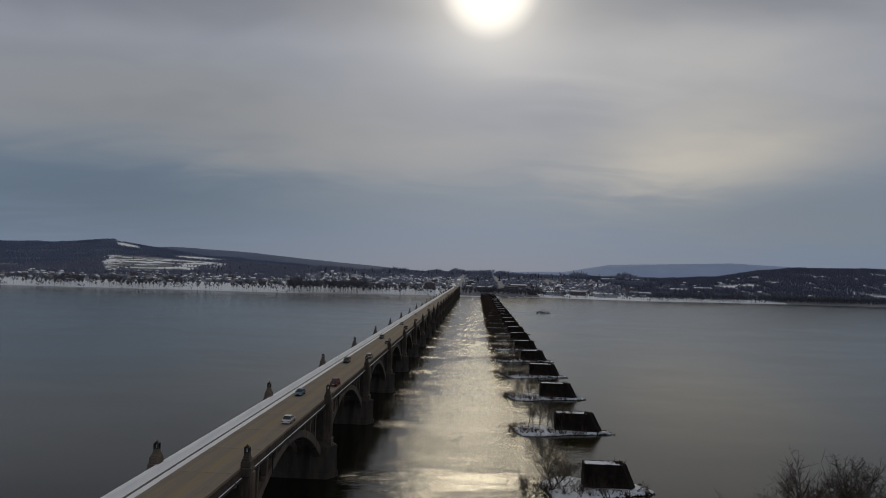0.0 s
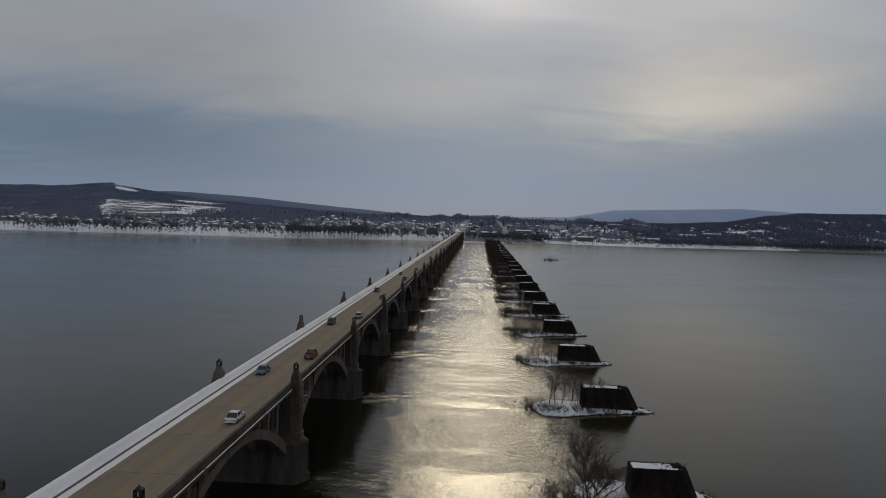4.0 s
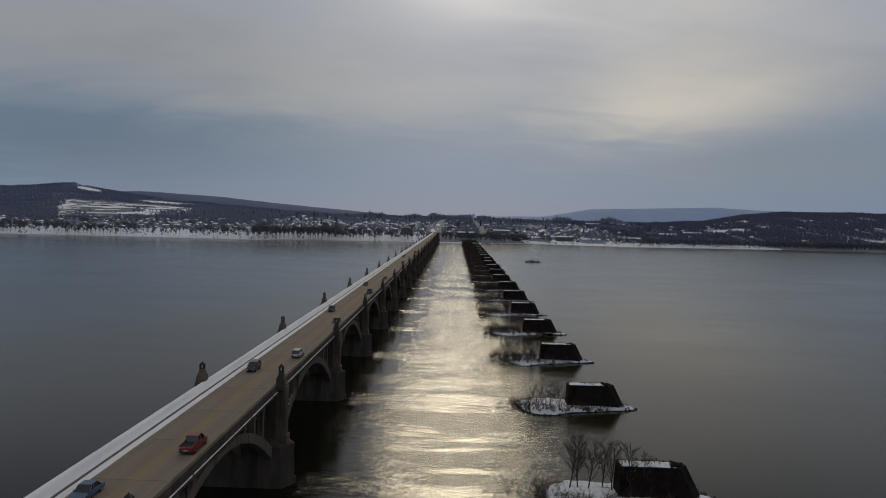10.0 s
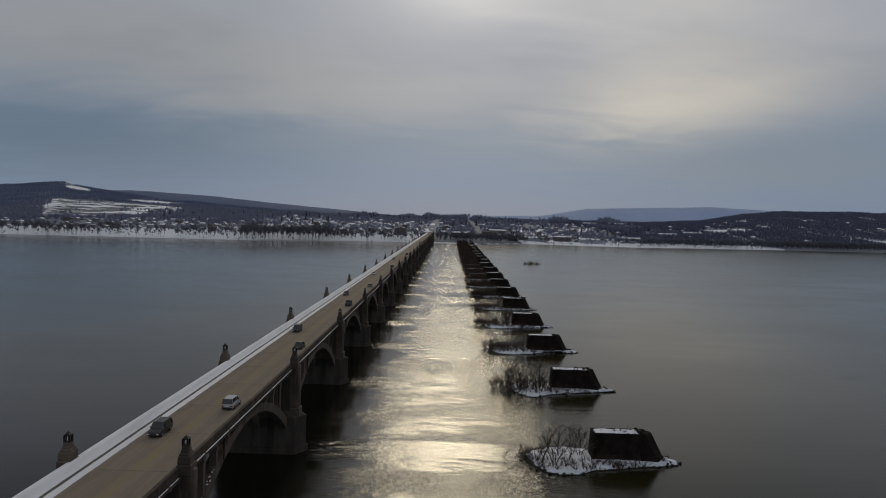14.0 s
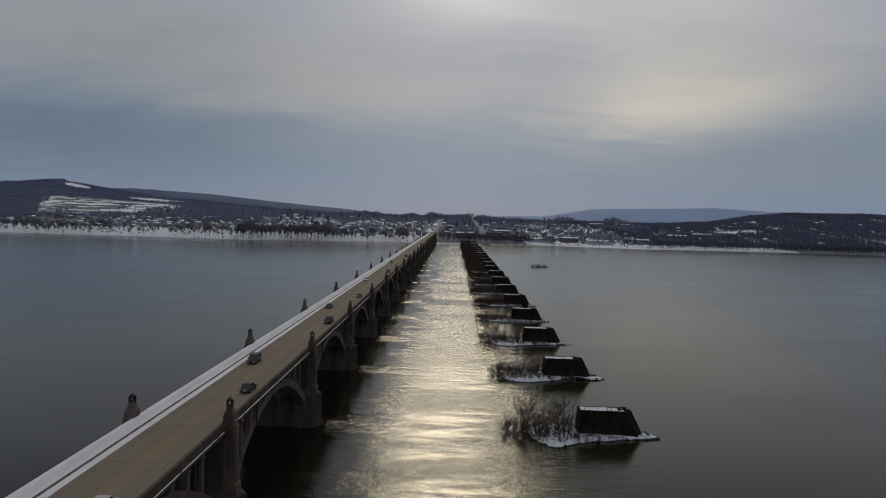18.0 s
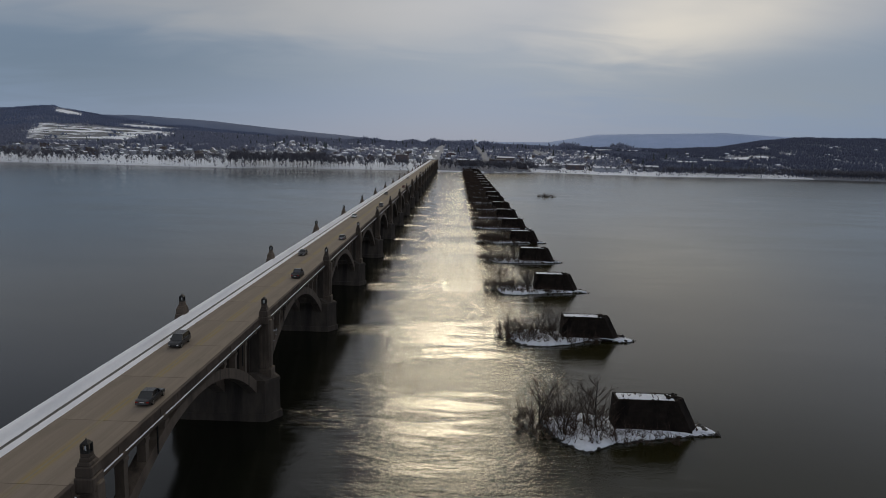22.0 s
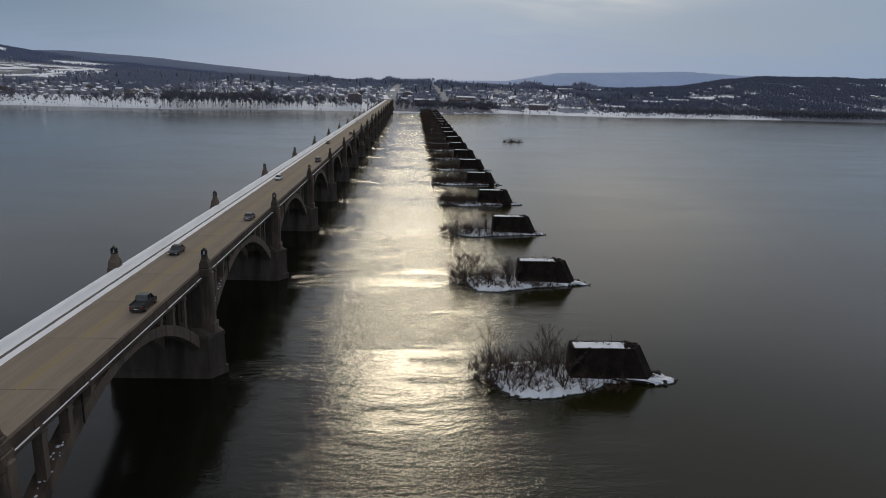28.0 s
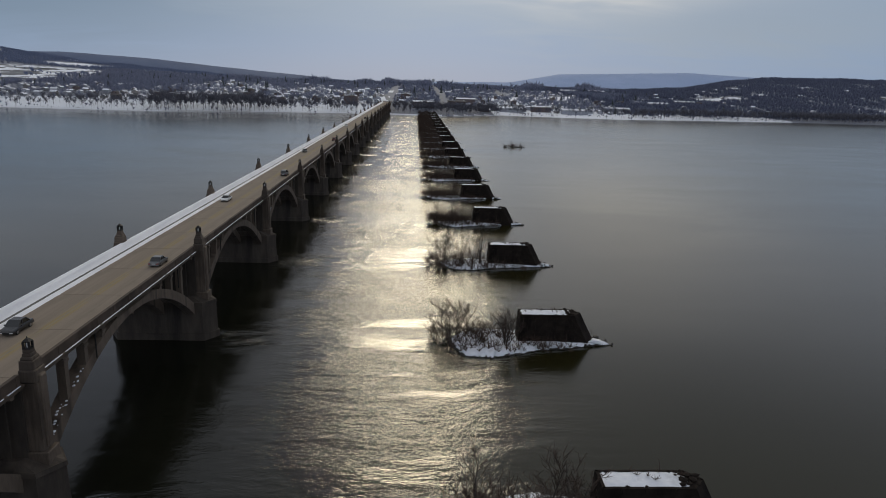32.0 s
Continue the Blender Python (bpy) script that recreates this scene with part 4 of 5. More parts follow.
MASONRY = [ashlar(s) for s in (11, 12, 13)]
CAPS = [cap_snow(s) for s in (21, 22, 23, 24)]
CROWNS = [crown_stones(s) for s in (31, 32, 33)]
ISLETS = [islet_meshes(s) for s in (41, 42, 43, 44)]
BARE_ISLET = islet_meshes(45, True)
PIER_DX = {2: -0.6, 3: -0.5, 4: 0.2, 5: 0.4, 6: 0.0, 7: -0.4}
for i in range(1, 25):
    x = PIER_DX.get(i, 0.3 * math.sin(i * 2.3))
    y = i * SPAN - 0.8 + 0.5 * math.sin(i * 1.7)
    old = thing("bridge_pier", "abandoned dark stone pier with snow on top", "stone pier", (x, y, 0), 0, "old piers in the river")
    if i == 2:
        old.scale.x = 0.82
        old.location.x += 12.3
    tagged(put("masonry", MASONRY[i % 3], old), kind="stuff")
    put("snow_cap", CAPS[i % 4], old, (0, 0, 0), 0, "patchy white snow")
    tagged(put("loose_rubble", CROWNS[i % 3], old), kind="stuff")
    bar, snow, stones = BARE_ISLET if i == 6 else ISLETS[i % 4]
    isle = thing("river_islet", "low gravel islet covered in snow round a stone pier", "islet", (x, y, 0), 0, "islets round the old piers")
    if i == 2:
        isle.scale = (0.79, 1.35, 1.0)
        isle.location.x += 16.5
    if i > 7:
        isle.scale.y = 0.72
    put("gravel_bar", bar, isle)
    put("snow_sheet", snow, isle, (0, 0, 0), 0, "white snow sheet")
    tagged(put("rubble", stones, isle), kind="stuff")


# ---- bare trees and shrubs ----
class Twigs:
    """Collects thin tapered three- or four-sided branches."""

    def __init__(self):
        self.verts, self.faces = [], []

    def tube(self, points, radii, sides=4):
        rows = []
        for n, (p, r) in enumerate(zip(points, radii)):
            d = (points[min(n + 1, len(points) - 1)] - points[max(n - 1, 0)]).normalized()
            a = d.orthogonal().normalized()
            b = d.cross(a)
            start = len(self.verts)
            for k in range(sides):
                w = 2 * math.pi * k / sides
                self.verts.append(p + (a * math.cos(w) + b * math.sin(w)) * r)
            rows.append(start)
        for s, e in zip(rows, rows[1:]):
            for k in range(sides):
                j = (k + 1) % sides
                self.faces.append((s + k, s + j, e + j, e + k))

    def mesh(self, name, material):
        return raw_mesh(name, [tuple(v) for v in self.verts], self.faces, material)


def branch_points(rnd, start, way, length, steps, bend, lift=0.0):
    points, p, d = [start.copy()], start.copy(), way.normalized()
    for _ in range(steps):
        d = (d + Vector((rnd.gauss(0, bend), rnd.gauss(0, bend), rnd.gauss(0, bend) + lift))).normalized()
        p = p + d * (length / steps)
        points.append(p.copy())
    return points


def tree_meshes(seed, tall, spread=0.55, limbs=9, stems=1, twig_scale=1.0, thick=1.0, twigs=5, tips=3):
    """Trunk and crown of a leafless tree of that height."""
    rnd = random.Random(seed)
    trunk, crown = Twigs(), Twigs()
    for s in range(stems):
        lean = Vector((rnd.gauss(0, 0.10 + 0.22 * (stems > 1)), rnd.gauss(0, 0.10 + 0.22 * (stems > 1)), 1))
        h = tall * (1.0 if s == 0 else rnd.uniform(0.7, 0.95))
        r = tall * 0.020 * thick * (1.0 if stems == 1 else 0.75)
        base = Vector((rnd.uniform(-0.2, 0.2) * (stems > 1), rnd.uniform(-0.2, 0.2) * (stems > 1), -0.4))
        spine = branch_points(rnd, base, lean, h * 0.8, 7, 0.07)
        trunk.tube(spine, [r * (1 - 0.115 * k) for k in range(8)], 6)
        for k in range(limbs):
            f = 0.22 + 0.76 * k / limbs
            at = spine[int(f * 7)].lerp(spine[min(int(f * 7) + 1, 7)], f * 7 - int(f * 7))
            w = k * 2.4 + rnd.uniform(-0.5, 0.5)
            out = Vector((math.cos(w), math.sin(w), rnd.uniform(0.55, 1.45)))
            length = h * spread * (1.05 - 0.62 * f) * rnd.uniform(0.8, 1.2)
            limb = branch_points(rnd, at, out, length, 5, 0.15, 0.09)
            lr = r * 0.58 * (1.1 - 0.7 * f)
            crown.tube(limb, [lr, lr * 0.8, lr * 0.6, lr * 0.45, lr * 0.3, lr * 0.15], 4)
            for j in range(twigs):
                g = 0.3 + 0.7 * j / twigs
                start = limb[int(g * 5)].lerp(limb[min(int(g * 5) + 1, 5)], g * 5 - int(g * 5))
                w2 = w + rnd.uniform(-1.6, 1.6)
                way = Vector((math.cos(w2), math.sin(w2), rnd.uniform(0.3, 1.4)))
                twig = branch_points(rnd, start, way, length * rnd.uniform(0.3, 0.5), 3, 0.2, 0.07)
                tr = 0.034 * twig_scale
                crown.tube(twig, [tr * 1.4, tr, tr * 0.7, tr * 0.35], 3)
                for q in range(tips):
                    s2 = twig[1 + q % 3]
                    way2 = Vector((rnd.gauss(0, 1), rnd.gauss(0, 1), rnd.uniform(0.1, 1.3)))
                    crown.tube(branch_points(rnd, s2, way2, length * rnd.uniform(0.12, 0.22), 2, 0.2), [tr * 0.75, tr * 0.55, tr * 0.25], 3)
    return trunk.mesh("trunk", M["bark"]), crown.mesh("crown", M["twig"])


TREES = [tree_meshes(51, 8.0, 0.6, 8, 1, 1.1, 0.9), tree_meshes(52, 7.0, 0.7, 6, 2, 1.1, 0.95), tree_meshes(53, 8.5, 0.5, 9, 1, 1.1, 0.85), tree_meshes(54, 6.5, 0.75, 5, 3, 1.1, 0.95), tree_meshes(55, 7.5, 0.6, 7, 2, 1.1, 0.95)]
OPEN = [tree_meshes(71, 9.5, 0.60, 7, 2, 1.15, 1.0), tree_meshes(72, 8.5, 0.66, 6, 3, 1.15, 0.95), tree_meshes(73, 10.0, 0.52, 8, 1, 1.15, 1.05)]
BIG = [tree_meshes(61, 23.5, 0.5, 30, 1, 1.1, 0.85, 9, 7), tree_meshes(62, 21.5, 0.55, 24, 2, 1.1, 0.85, 9, 7), tree_meshes(63, 13.5, 0.55, 34, 2, 1.0, 0.8, 6, 5)]


def bare_tree(meshes, x, y, z, turn, size, label, group=""):
    t = thing("bare_tree", label, "tree", (x, y, z), turn, group)
    t.scale = (size, size, size)
    put("trunk", meshes[0], t)
    put("crown", meshes[1], t)
    return t


SLIM = [tree_meshes(56, 11.5, 0.40, 17, 1, 1.15, 0.72), tree_meshes(57, 11.0, 0.46, 16, 1, 1.15, 0.7), tree_meshes(58, 10.5, 0.36, 14, 1, 1.15, 0.7)]
# the islets that the way passes closest have trees of their own
for x, y, k, size in ((59.5, 169.2, 1, 1.05), (61.1, 169.4, 0, 0.98), (62.8, 169.0, 1, 0.95), (65.7, 170.2, 2, 1.0), (67.0, 168.4, 0, 0.9), (69.8, 166.0, 2, 1.12), (72.3, 166.2, 2, 0.90)):
    bare_tree(SLIM[k], x, y, 0.7, 2.1 * x, size, "slender leafless tree beside a stone pier", "trees on the islets")
for x, y, k, size in ((57.8, 221.0, 0, 1.0), (60.1, 218.6, 4, 1.05), (61.7, 224.2, 2, 0.9), (63.4, 222.0, 1, 1.0), (66.0, 225.2, 3, 1.15)):
    bare_tree(TREES[k], x, y, 0.7, 1.7 * x, size, "leafless young tree on a snowy islet", "trees on the islets")
bare_tree(BIG[2], 60.0, 107.7, 0.7, 1.0, 1.0, "tall leafless tree beside a stone pier", "trees on the islets")
for x, y, k, size in ((58.6, 106.6, 1, 1.0), (62.5, 109.5, 4, 1.0), (66.0, 103.5, 3, 0.8), (71.0, 104.0, 3, 0.7)):
    bare_tree(TREES[k], x, y, 0.7, 1.3 * x, size, "bushy leafless tree beside a stone pier", "trees on the islets")

trnd = random.Random(77)
for i in [1] + list(range(5, 25)):
    y0 = i * SPAN - 0.8
    spots = [(65.5, -4.6), (63.5, 0.5), (60.0, -5.0), (55.0, -1.0), (57.5, 2.0), (54.0, 1.0)]
    trnd.shuffle(spots)
    bare_tree(OPEN[i % 3], 65.2 + trnd.uniform(-0.6, 0.6), y0 + trnd.uniform(-3.0, -1.5), 0.75, trnd.uniform(0, 6.28), trnd.uniform(0.95, 1.15),
              "leafless tree with open limbs beside a stone pier", "trees on the islets")
    for x, dy in spots[:5 if i < 12 else 4]:
        bare_tree(trnd.choice(TREES if i > 9 else TREES + OPEN), x + trnd.uniform(-0.8, 0.8), y0 + dy + trnd.uniform(-0.8, 0.8), 0.75, trnd.uniform(0, 6.28), trnd.uniform(0.8, 1.15),
                  "leafless young tree on a snowy islet", "trees on the islets")
for x, y, k, turn, size in ((94.5, 57.0, 0, 0.4, 0.92), (100.5, 58.5, 1, 2.0, 1.03), (106.0, 55.0, 0, 3.6, 0.95), (88.5, 60.0, 1, 5.2, 0.74), (83.0, 58.0, 0, 1.2, 0.66),
                            (112.0, 52.0, 1, 0.8, 1.1), (120.0, 55.0, 0, 2.6, 1.05)):
    bare_tree(BIG[k], x, y, float(height(np.array(x), np.array(y))), turn, size, "large leafless tree on the near bank", "trees on the near bank")


def thicket(seed, stems, place, tall, spread=1.0, stout=1.0):
    """Many arching shrub stems with side twigs, as one tangle."""
    rnd = random.Random(seed)
    t = Twigs()
    for _ in range(stems):
        x, y, z = place(rnd)
        clump = rnd.randint(3, 5)
        for _ in range(clump):
            way = Vector((rnd.gauss(0, 0.45 * spread), rnd.gauss(0, 0.45 * spread), 1))
            pts = branch_points(rnd, Vector((x, y, z)), way, tall * rnd.choice((0.35, 0.5, 0.7, 0.9, 1.35)) * rnd.uniform(0.8, 1.2), 4, 0.16)
            t.tube(pts, [stout * r for r in (0.045, 0.038, 0.03, 0.022, 0.012)], 3)
            for q in range(4):
                way2 = Vector((rnd.gauss(0, 1), rnd.gauss(0, 1), 0.9))
                t.tube(branch_points(rnd, pts[1 + q % 4], way2, tall * rnd.uniform(0.15, 0.35), 2, 0.2), [stout * r for r in (0.026, 0.02, 0.01)], 3)
    return t.mesh("thicket", M["reed"])


def islet_spot(rnd):
    while True:
        x, y = rnd.uniform(51.0, 67.5), rnd.uniform(-5.0, 4.5)
        if rnd.random() < (1.25 if y > -1 else 0.35) * (1.0 if x < 62 else 0.6):
            return x, y, 0.5


THICKETS = [thicket(s, 104, islet_spot, 3.1, 1.0, 1.3) for s in (81, 82, 83)]
SPARSE = thicket(89, 34, lambda r: (r.gauss(55.5, 2.2), r.uniform(-3.0, 3.5), 0.4), 2.0, 1.5)
litter = [thicket(s, 110, lambda r: (r.uniform(54.0, 78.0), r.uniform(-7.6, -2.4), 0.6), 1.7, 1.1) for s in (91, 92, 93)]
tops = [thicket(s, 7, lambda r: (r.uniform(69.0, 78.0), r.uniform(-1.2, 1.2), 6.1), 0.9) for s in (84, 85)]
lips = [thicket(s, 6, lambda r: (r.uniform(80.5, 83.0), r.uniform(-1.5, 2.0), 0.5), 1.6) for s in (86, 87)]
for i in range(1, 25):
    at = (PIER_DX.get(i, 0.3 * math.sin(i * 2.3)), i * SPAN - 0.8, 0.05)
    tagged(put("shrub_thicket", SPARSE if i in (2, 3, 4) else THICKETS[i % 3], None, at, 0), "tangle of russet leafless shrubs on an islet", "shrubs", "shrubs on the islets", "stuff")
    if i > 8:
        extra = put("shrub_thicket", THICKETS[(i + 1) % 3], None, (at[0] + 1.5, at[1] + 0.6, at[2]), 0)
        extra.scale = (1.0, 1.0, 1.35 if i < 13 else 1.9)
        tagged(extra, "taller russet leafless shrubs on an islet", "shrubs", "shrubs on the islets", "stuff")
    tagged(put("dry_brush", litter[(i + 1) % 3], None, at, 0), "thin brown brush poking through islet snow", "brush", "brush on the islets", "stuff")
    tagged(put("dry_weeds", tops[i % 2], None, at, 0), "dry brown weeds on top of a stone pier", "weeds", "weeds on the old piers", "stuff")
    tagged(put("dry_weeds", lips[i % 2], None, at, 0), "dry brown weeds at the foot of a stone pier", "weeds", "weeds at the old piers", "stuff")

# the small snag bar out in the stream
snag = thing("driftwood_bar", "dark driftwood and brush caught on a shoal", "driftwood", (130, 824, 0))
sb = bmesh.new()
srnd = random.Random(9)
for k in range(40):
    rubble(sb, srnd, srnd.uniform(-9, 9), srnd.gauss(0, 1.0), srnd.uniform(0, 0.4), srnd.uniform(0.3, 0.8))
part("shoal", sb, M["rock"], snag)
put("brush", thicket(88, 26, lambda r: (r.uniform(-8, 6), r.gauss(0, 1.0), 0.2), 3.6, 1.6, 2.0), snag)


# ---- vehicles on the bridge ----
def loft(bm, sections):
    """Closed body through rings of points along y."""
    rows = [[bm.verts.new(p) for p in ring] for ring in sections]
    n = len(rows[0])
    for a, b in zip(rows, rows[1:]):
        for k in range(n):
            j = (k + 1) % n
            bm.faces.new((a[k], a[j], b[j], b[k]))
    bm.faces.new(rows[0][::-1])
    bm.faces.new(rows[-1])
    bmesh.ops.recalc_face_normals(bm, faces=bm.faces[:])
    return bm


def body_ring(y, w, low, belt, top):
    return [(-w * 0.92, y, low), (w * 0.92, y, low), (w, y, low + 0.18), (w, y, belt), (w * 0.93, y, top), (-w * 0.93, y, top), (-w, y, belt), (-w, y, low + 0.18)]


def car(kind, paint, x, y, turn, label):
    """kind: sedan, suv, pickup or van; the front points along +y before the turn."""
    size = {"sedan": (4.7, 0.91, 0.86, 1.44), "suv": (4.7, 0.95, 1.02, 1.74), "pickup": (5.5, 0.98, 1.08, 1.85), "van": (5.0, 0.98, 1.05, 1.85)}[kind]
    length, w, hood, roof = size
    h = length / 2
    v = thing({"suv": "suv"}.get(kind, kind), label, "car" if kind in ("sedan", "suv") else kind, (x, y, ROAD_Z + 0.005), turn, "vehicles on the bridge")
    low = 0.26
    rings = [(-h, w * 0.86, low + 0.12, hood * 0.72, hood * 0.86), (-h + 0.12, w * 0.95, low, hood * 0.78, hood * 0.97), (-h + 0.9, w, low, hood * 0.8, hood),
             (0, w, low, hood * 0.82, hood + 0.02), (h - 1.3, w, low, hood * 0.8, hood), (h - 0.35, w * 0.95, low, hood * 0.7, hood * 0.86), (h, w * 0.82, low + 0.14, hood * 0.6, hood * 0.68)]
    part("body", loft(bmesh.new(), [body_ring(*r) for r in rings]), paint, v, smooth=False)
    if kind == "sedan":
        cab = [(-h + 0.75, 0.84, hood - 0.05, hood), (-h + 1.45, 0.70, roof - 0.03, roof), (0.25, 0.70, roof - 0.02, roof + 0.01), (h - 1.35, 0.84, hood - 0.05, hood)]
    elif kind == "pickup":
        cab = [(-0.75, 0.86, hood - 0.05, hood), (-0.55, 0.74, roof - 0.03, roof), (0.75, 0.74, roof - 0.03, roof), (1.5, 0.86, hood - 0.05, hood)]
    else:
        cab = [(-h + 0.1, 0.86, hood - 0.05, hood), (-h + 0.45, 0.76, roof - 0.03, roof), (0.45, 0.76, roof - 0.03, roof), (h - 1.25, 0.88, hood - 0.05, hood)]
    ws = [w * 0.93, w * 0.78, w * 0.78, w * 0.93]
    g = bmesh.new()
    loft(g, [[(-ww, yy, hood - 0.06), (ww, yy, hood - 0.06), (ww * (0.99 if zz < hood + 0.1 else 1.0), yy, max(zz, hood)), (-ww * (0.99 if zz < hood + 0.1 else 1.0), yy, max(zz, hood))]
             for (yy, _, _, zz), ww in zip(cab, ws)])
    part("window_band", g, M["glass"], v, "dark tinted windows")
    r = bmesh.new()
    box(r, -w * 0.77, w * 0.77, cab[1][0] - 0.03, cab[2][0] + 0.03, roof - 0.015, roof + 0.05, 0.04)
    part("roof", r, paint, v)
    for s in (-1, 1):
        for ya, yb, za, zb in ((cab[1][0], cab[0][0], roof, hood), (cab[2][0], cab[3][0], roof, hood), (0.0, 0.0, roof, hood)):
            wa, wb = w * 0.785, w * 0.935
            p = bmesh.new()
            q = [p.verts.new(c) for c in ((s * wa, ya - 0.06, za), (s * wa, ya + 0.06, za), (s * wb, yb + 0.06, zb - 0.03), (s * wb, yb - 0.06, zb - 0.03),
                                          (s * (wa + 0.02), ya - 0.06, za), (s * (wa + 0.02), ya + 0.06, za), (s * (wb + 0.02), yb + 0.06, zb - 0.03), (s * (wb + 0.02), yb - 0.06, zb - 0.03))]
            for f in ((0, 1, 2, 3), (7, 6, 5, 4), (0, 4, 5, 1), (1, 5, 6, 2), (2, 6, 7, 3), (3, 7, 4, 0)):
                p.faces.new([q[k] for k in f])
            bmesh.ops.recalc_face_normals(p, faces=p.faces[:])
            part("pillar", p, paint, v)
        for yy in (-h + 0.95, h - 0.95):
            wheel = put("wheel", TYRE, v, (s * (w - 0.10), yy, 0.33))
            put("rim", RIM, wheel)
        t = bmesh.new()
        box(t, s * w * 0.72 - 0.16, s * w * 0.72 + 0.16, -h - 0.015, -h + 0.1, hood * 0.62, hood * 0.8)
        part("tail_light", t, M["red_lamp"], v, "red tail light")
        f = bmesh.new()
        box(f, s * w * 0.66 - 0.17, s * w * 0.66 + 0.17, h - 0.14, h + 0.012, hood * 0.5, hood * 0.62)
        part("headlight", f, M["clear_lamp"], v, "clear headlight")
        m = bmesh.new()
        box(m, s * (w + 0.10) - 0.09, s * (w + 0.10) + 0.09, 0.62, 0.74, hood - 0.02, hood + 0.14, 0.01)
        part("mirror", m, paint, v)
    if kind == "pickup":
        b = bmesh.new()
        box(b, -w * 0.78, w * 0.78, -h + 0.18, -0.85, hood - 0.02, hood + 0.012)
        part("load_bed", b, M["rubber"], v, "dark load bed")
        for s in (-1, 1):
            b = bmesh.new()
            box(b, s * w * 0.88 - 0.07, s * w * 0.88 + 0.07, -h + 0.12, -0.75, hood - 0.02, hood + 0.20, 0.02)
            part("bed_rail", b, paint, v)
    bmp = bmesh.new()
    box(bmp, -w * 0.9, w * 0.9, -h - 0.05, -h + 0.2, 0.3, 0.52, 0.03)
    part("bumper", bmp, M["rubber"] if kind != "sedan" else paint, v)
    grill = bmesh.new()
    box(grill, -w * 0.45, w * 0.45, h - 0.1, h + 0.02, 0.36, hood * 0.56)
    part("grille", grill, M["rubber"], v, "dark grille")
    plate = bmesh.new()
    box(plate, -0.26, 0.26, -h - 0.065, -h - 0.04, 0.55, 0.68)
    part("plate", plate, M["clear_lamp"], v, "blank pale plate")
    return v


def wheel_meshes():
    tyre = bmesh.new()
    lathe(tyre, [(0.24, -0.11), (0.31, -0.10), (0.33, -0.06), (0.33, 0.06), (0.31, 0.10), (0.24, 0.11)], 14)
    rim = bmesh.new()
    lathe(rim, [(0.21, -0.115), (0.22, -0.10), (0.22, 0.10), (0.21, 0.115), (0.08, 0.118)], 12)
    for bm in (tyre, rim):
        bmesh.ops.rotate(bm, verts=bm.verts[:], cent=(0, 0, 0), matrix=Matrix.Rotation(radians(90), 3, "Y"))
    return mesh_of("tyre", tyre, M["rubber"]), mesh_of("rim", rim, M["rim"])


TYRE, RIM = wheel_meshes()


def car_paint(name, rgb):
    low = tuple(c * 0.9 for c in rgb)
    return surface(name, low, rgb, 0.9, 0.32, 0.0, tuple(c * 0.6 + 0.06 for c in rgb), spec=0.6)


PAINTS = {"red": car_paint("red_paint", (0.22, 0.025, 0.022)), "silver": car_paint("silver_paint", (0.46, 0.47, 0.48)), "white": car_paint("white_paint", (0.72, 0.72, 0.71)),
          "black": car_paint("black_paint", (0.022, 0.022, 0.024)), "blue": car_paint("blue_paint", (0.06, 0.12, 0.20)), "grey": car_paint("grey_paint", (0.13, 0.135, 0.14))}
OUT, BACK = 3.6, -2.0
for kind, colour, x, y, turn, label in (
        ("sedan", "white", OUT, 92.0, 0, "white sedan with red tail lights on the bridge"),
        ("pickup", "red", OUT, 138.0, 0, "red pickup truck on the bridge road"),
        ("sedan", "blue", BACK, 122.0, math.pi, "blue sedan coming along the bridge"),
        ("suv", "black", BACK, 183.0, math.pi, "dark grey suv coming along the bridge"),
        ("suv", "silver", OUT, 197.0, 0, "silver suv on the bridge road"),
        ("sedan", "black", OUT, 246.0, 0, "black sedan with red tail lights"),
        ("suv", "black", BACK, 268.0, math.pi, "black suv coming along the bridge"),
        ("pickup", "black", OUT, 322.0, 0, "black pickup truck on the bridge road"),
        ("sedan", "black", BACK, 352.0, math.pi, "black sedan coming along the bridge"),
        ("sedan", "grey", OUT, 384.0, 0, "dark grey sedan on the bridge road"),
        ("sedan", "white", BACK, 447.0, math.pi, "white sedan coming along the bridge"),
        ("van", "grey", OUT, 498.0, 0, "grey van on the bridge road"),
        ("sedan", "black", BACK, 575.0, math.pi, "black sedan coming along the bridge"),
        ("suv", "red", OUT, 640.0, 0, "dark red suv on the bridge road"),
        ("sedan", "silver", BACK, 760.0, math.pi, "silver sedan far along the bridge"),
        ("suv", "black", OUT, 870.0, 0, "black suv far along the bridge")):
    car(kind, PAINTS[colour], x, y, turn, label)


# ---- the far town ----
hrnd = random.Random(5)


def ground_z(x, y):
    return float(height(np.array(float(x)), np.array(float(y))))


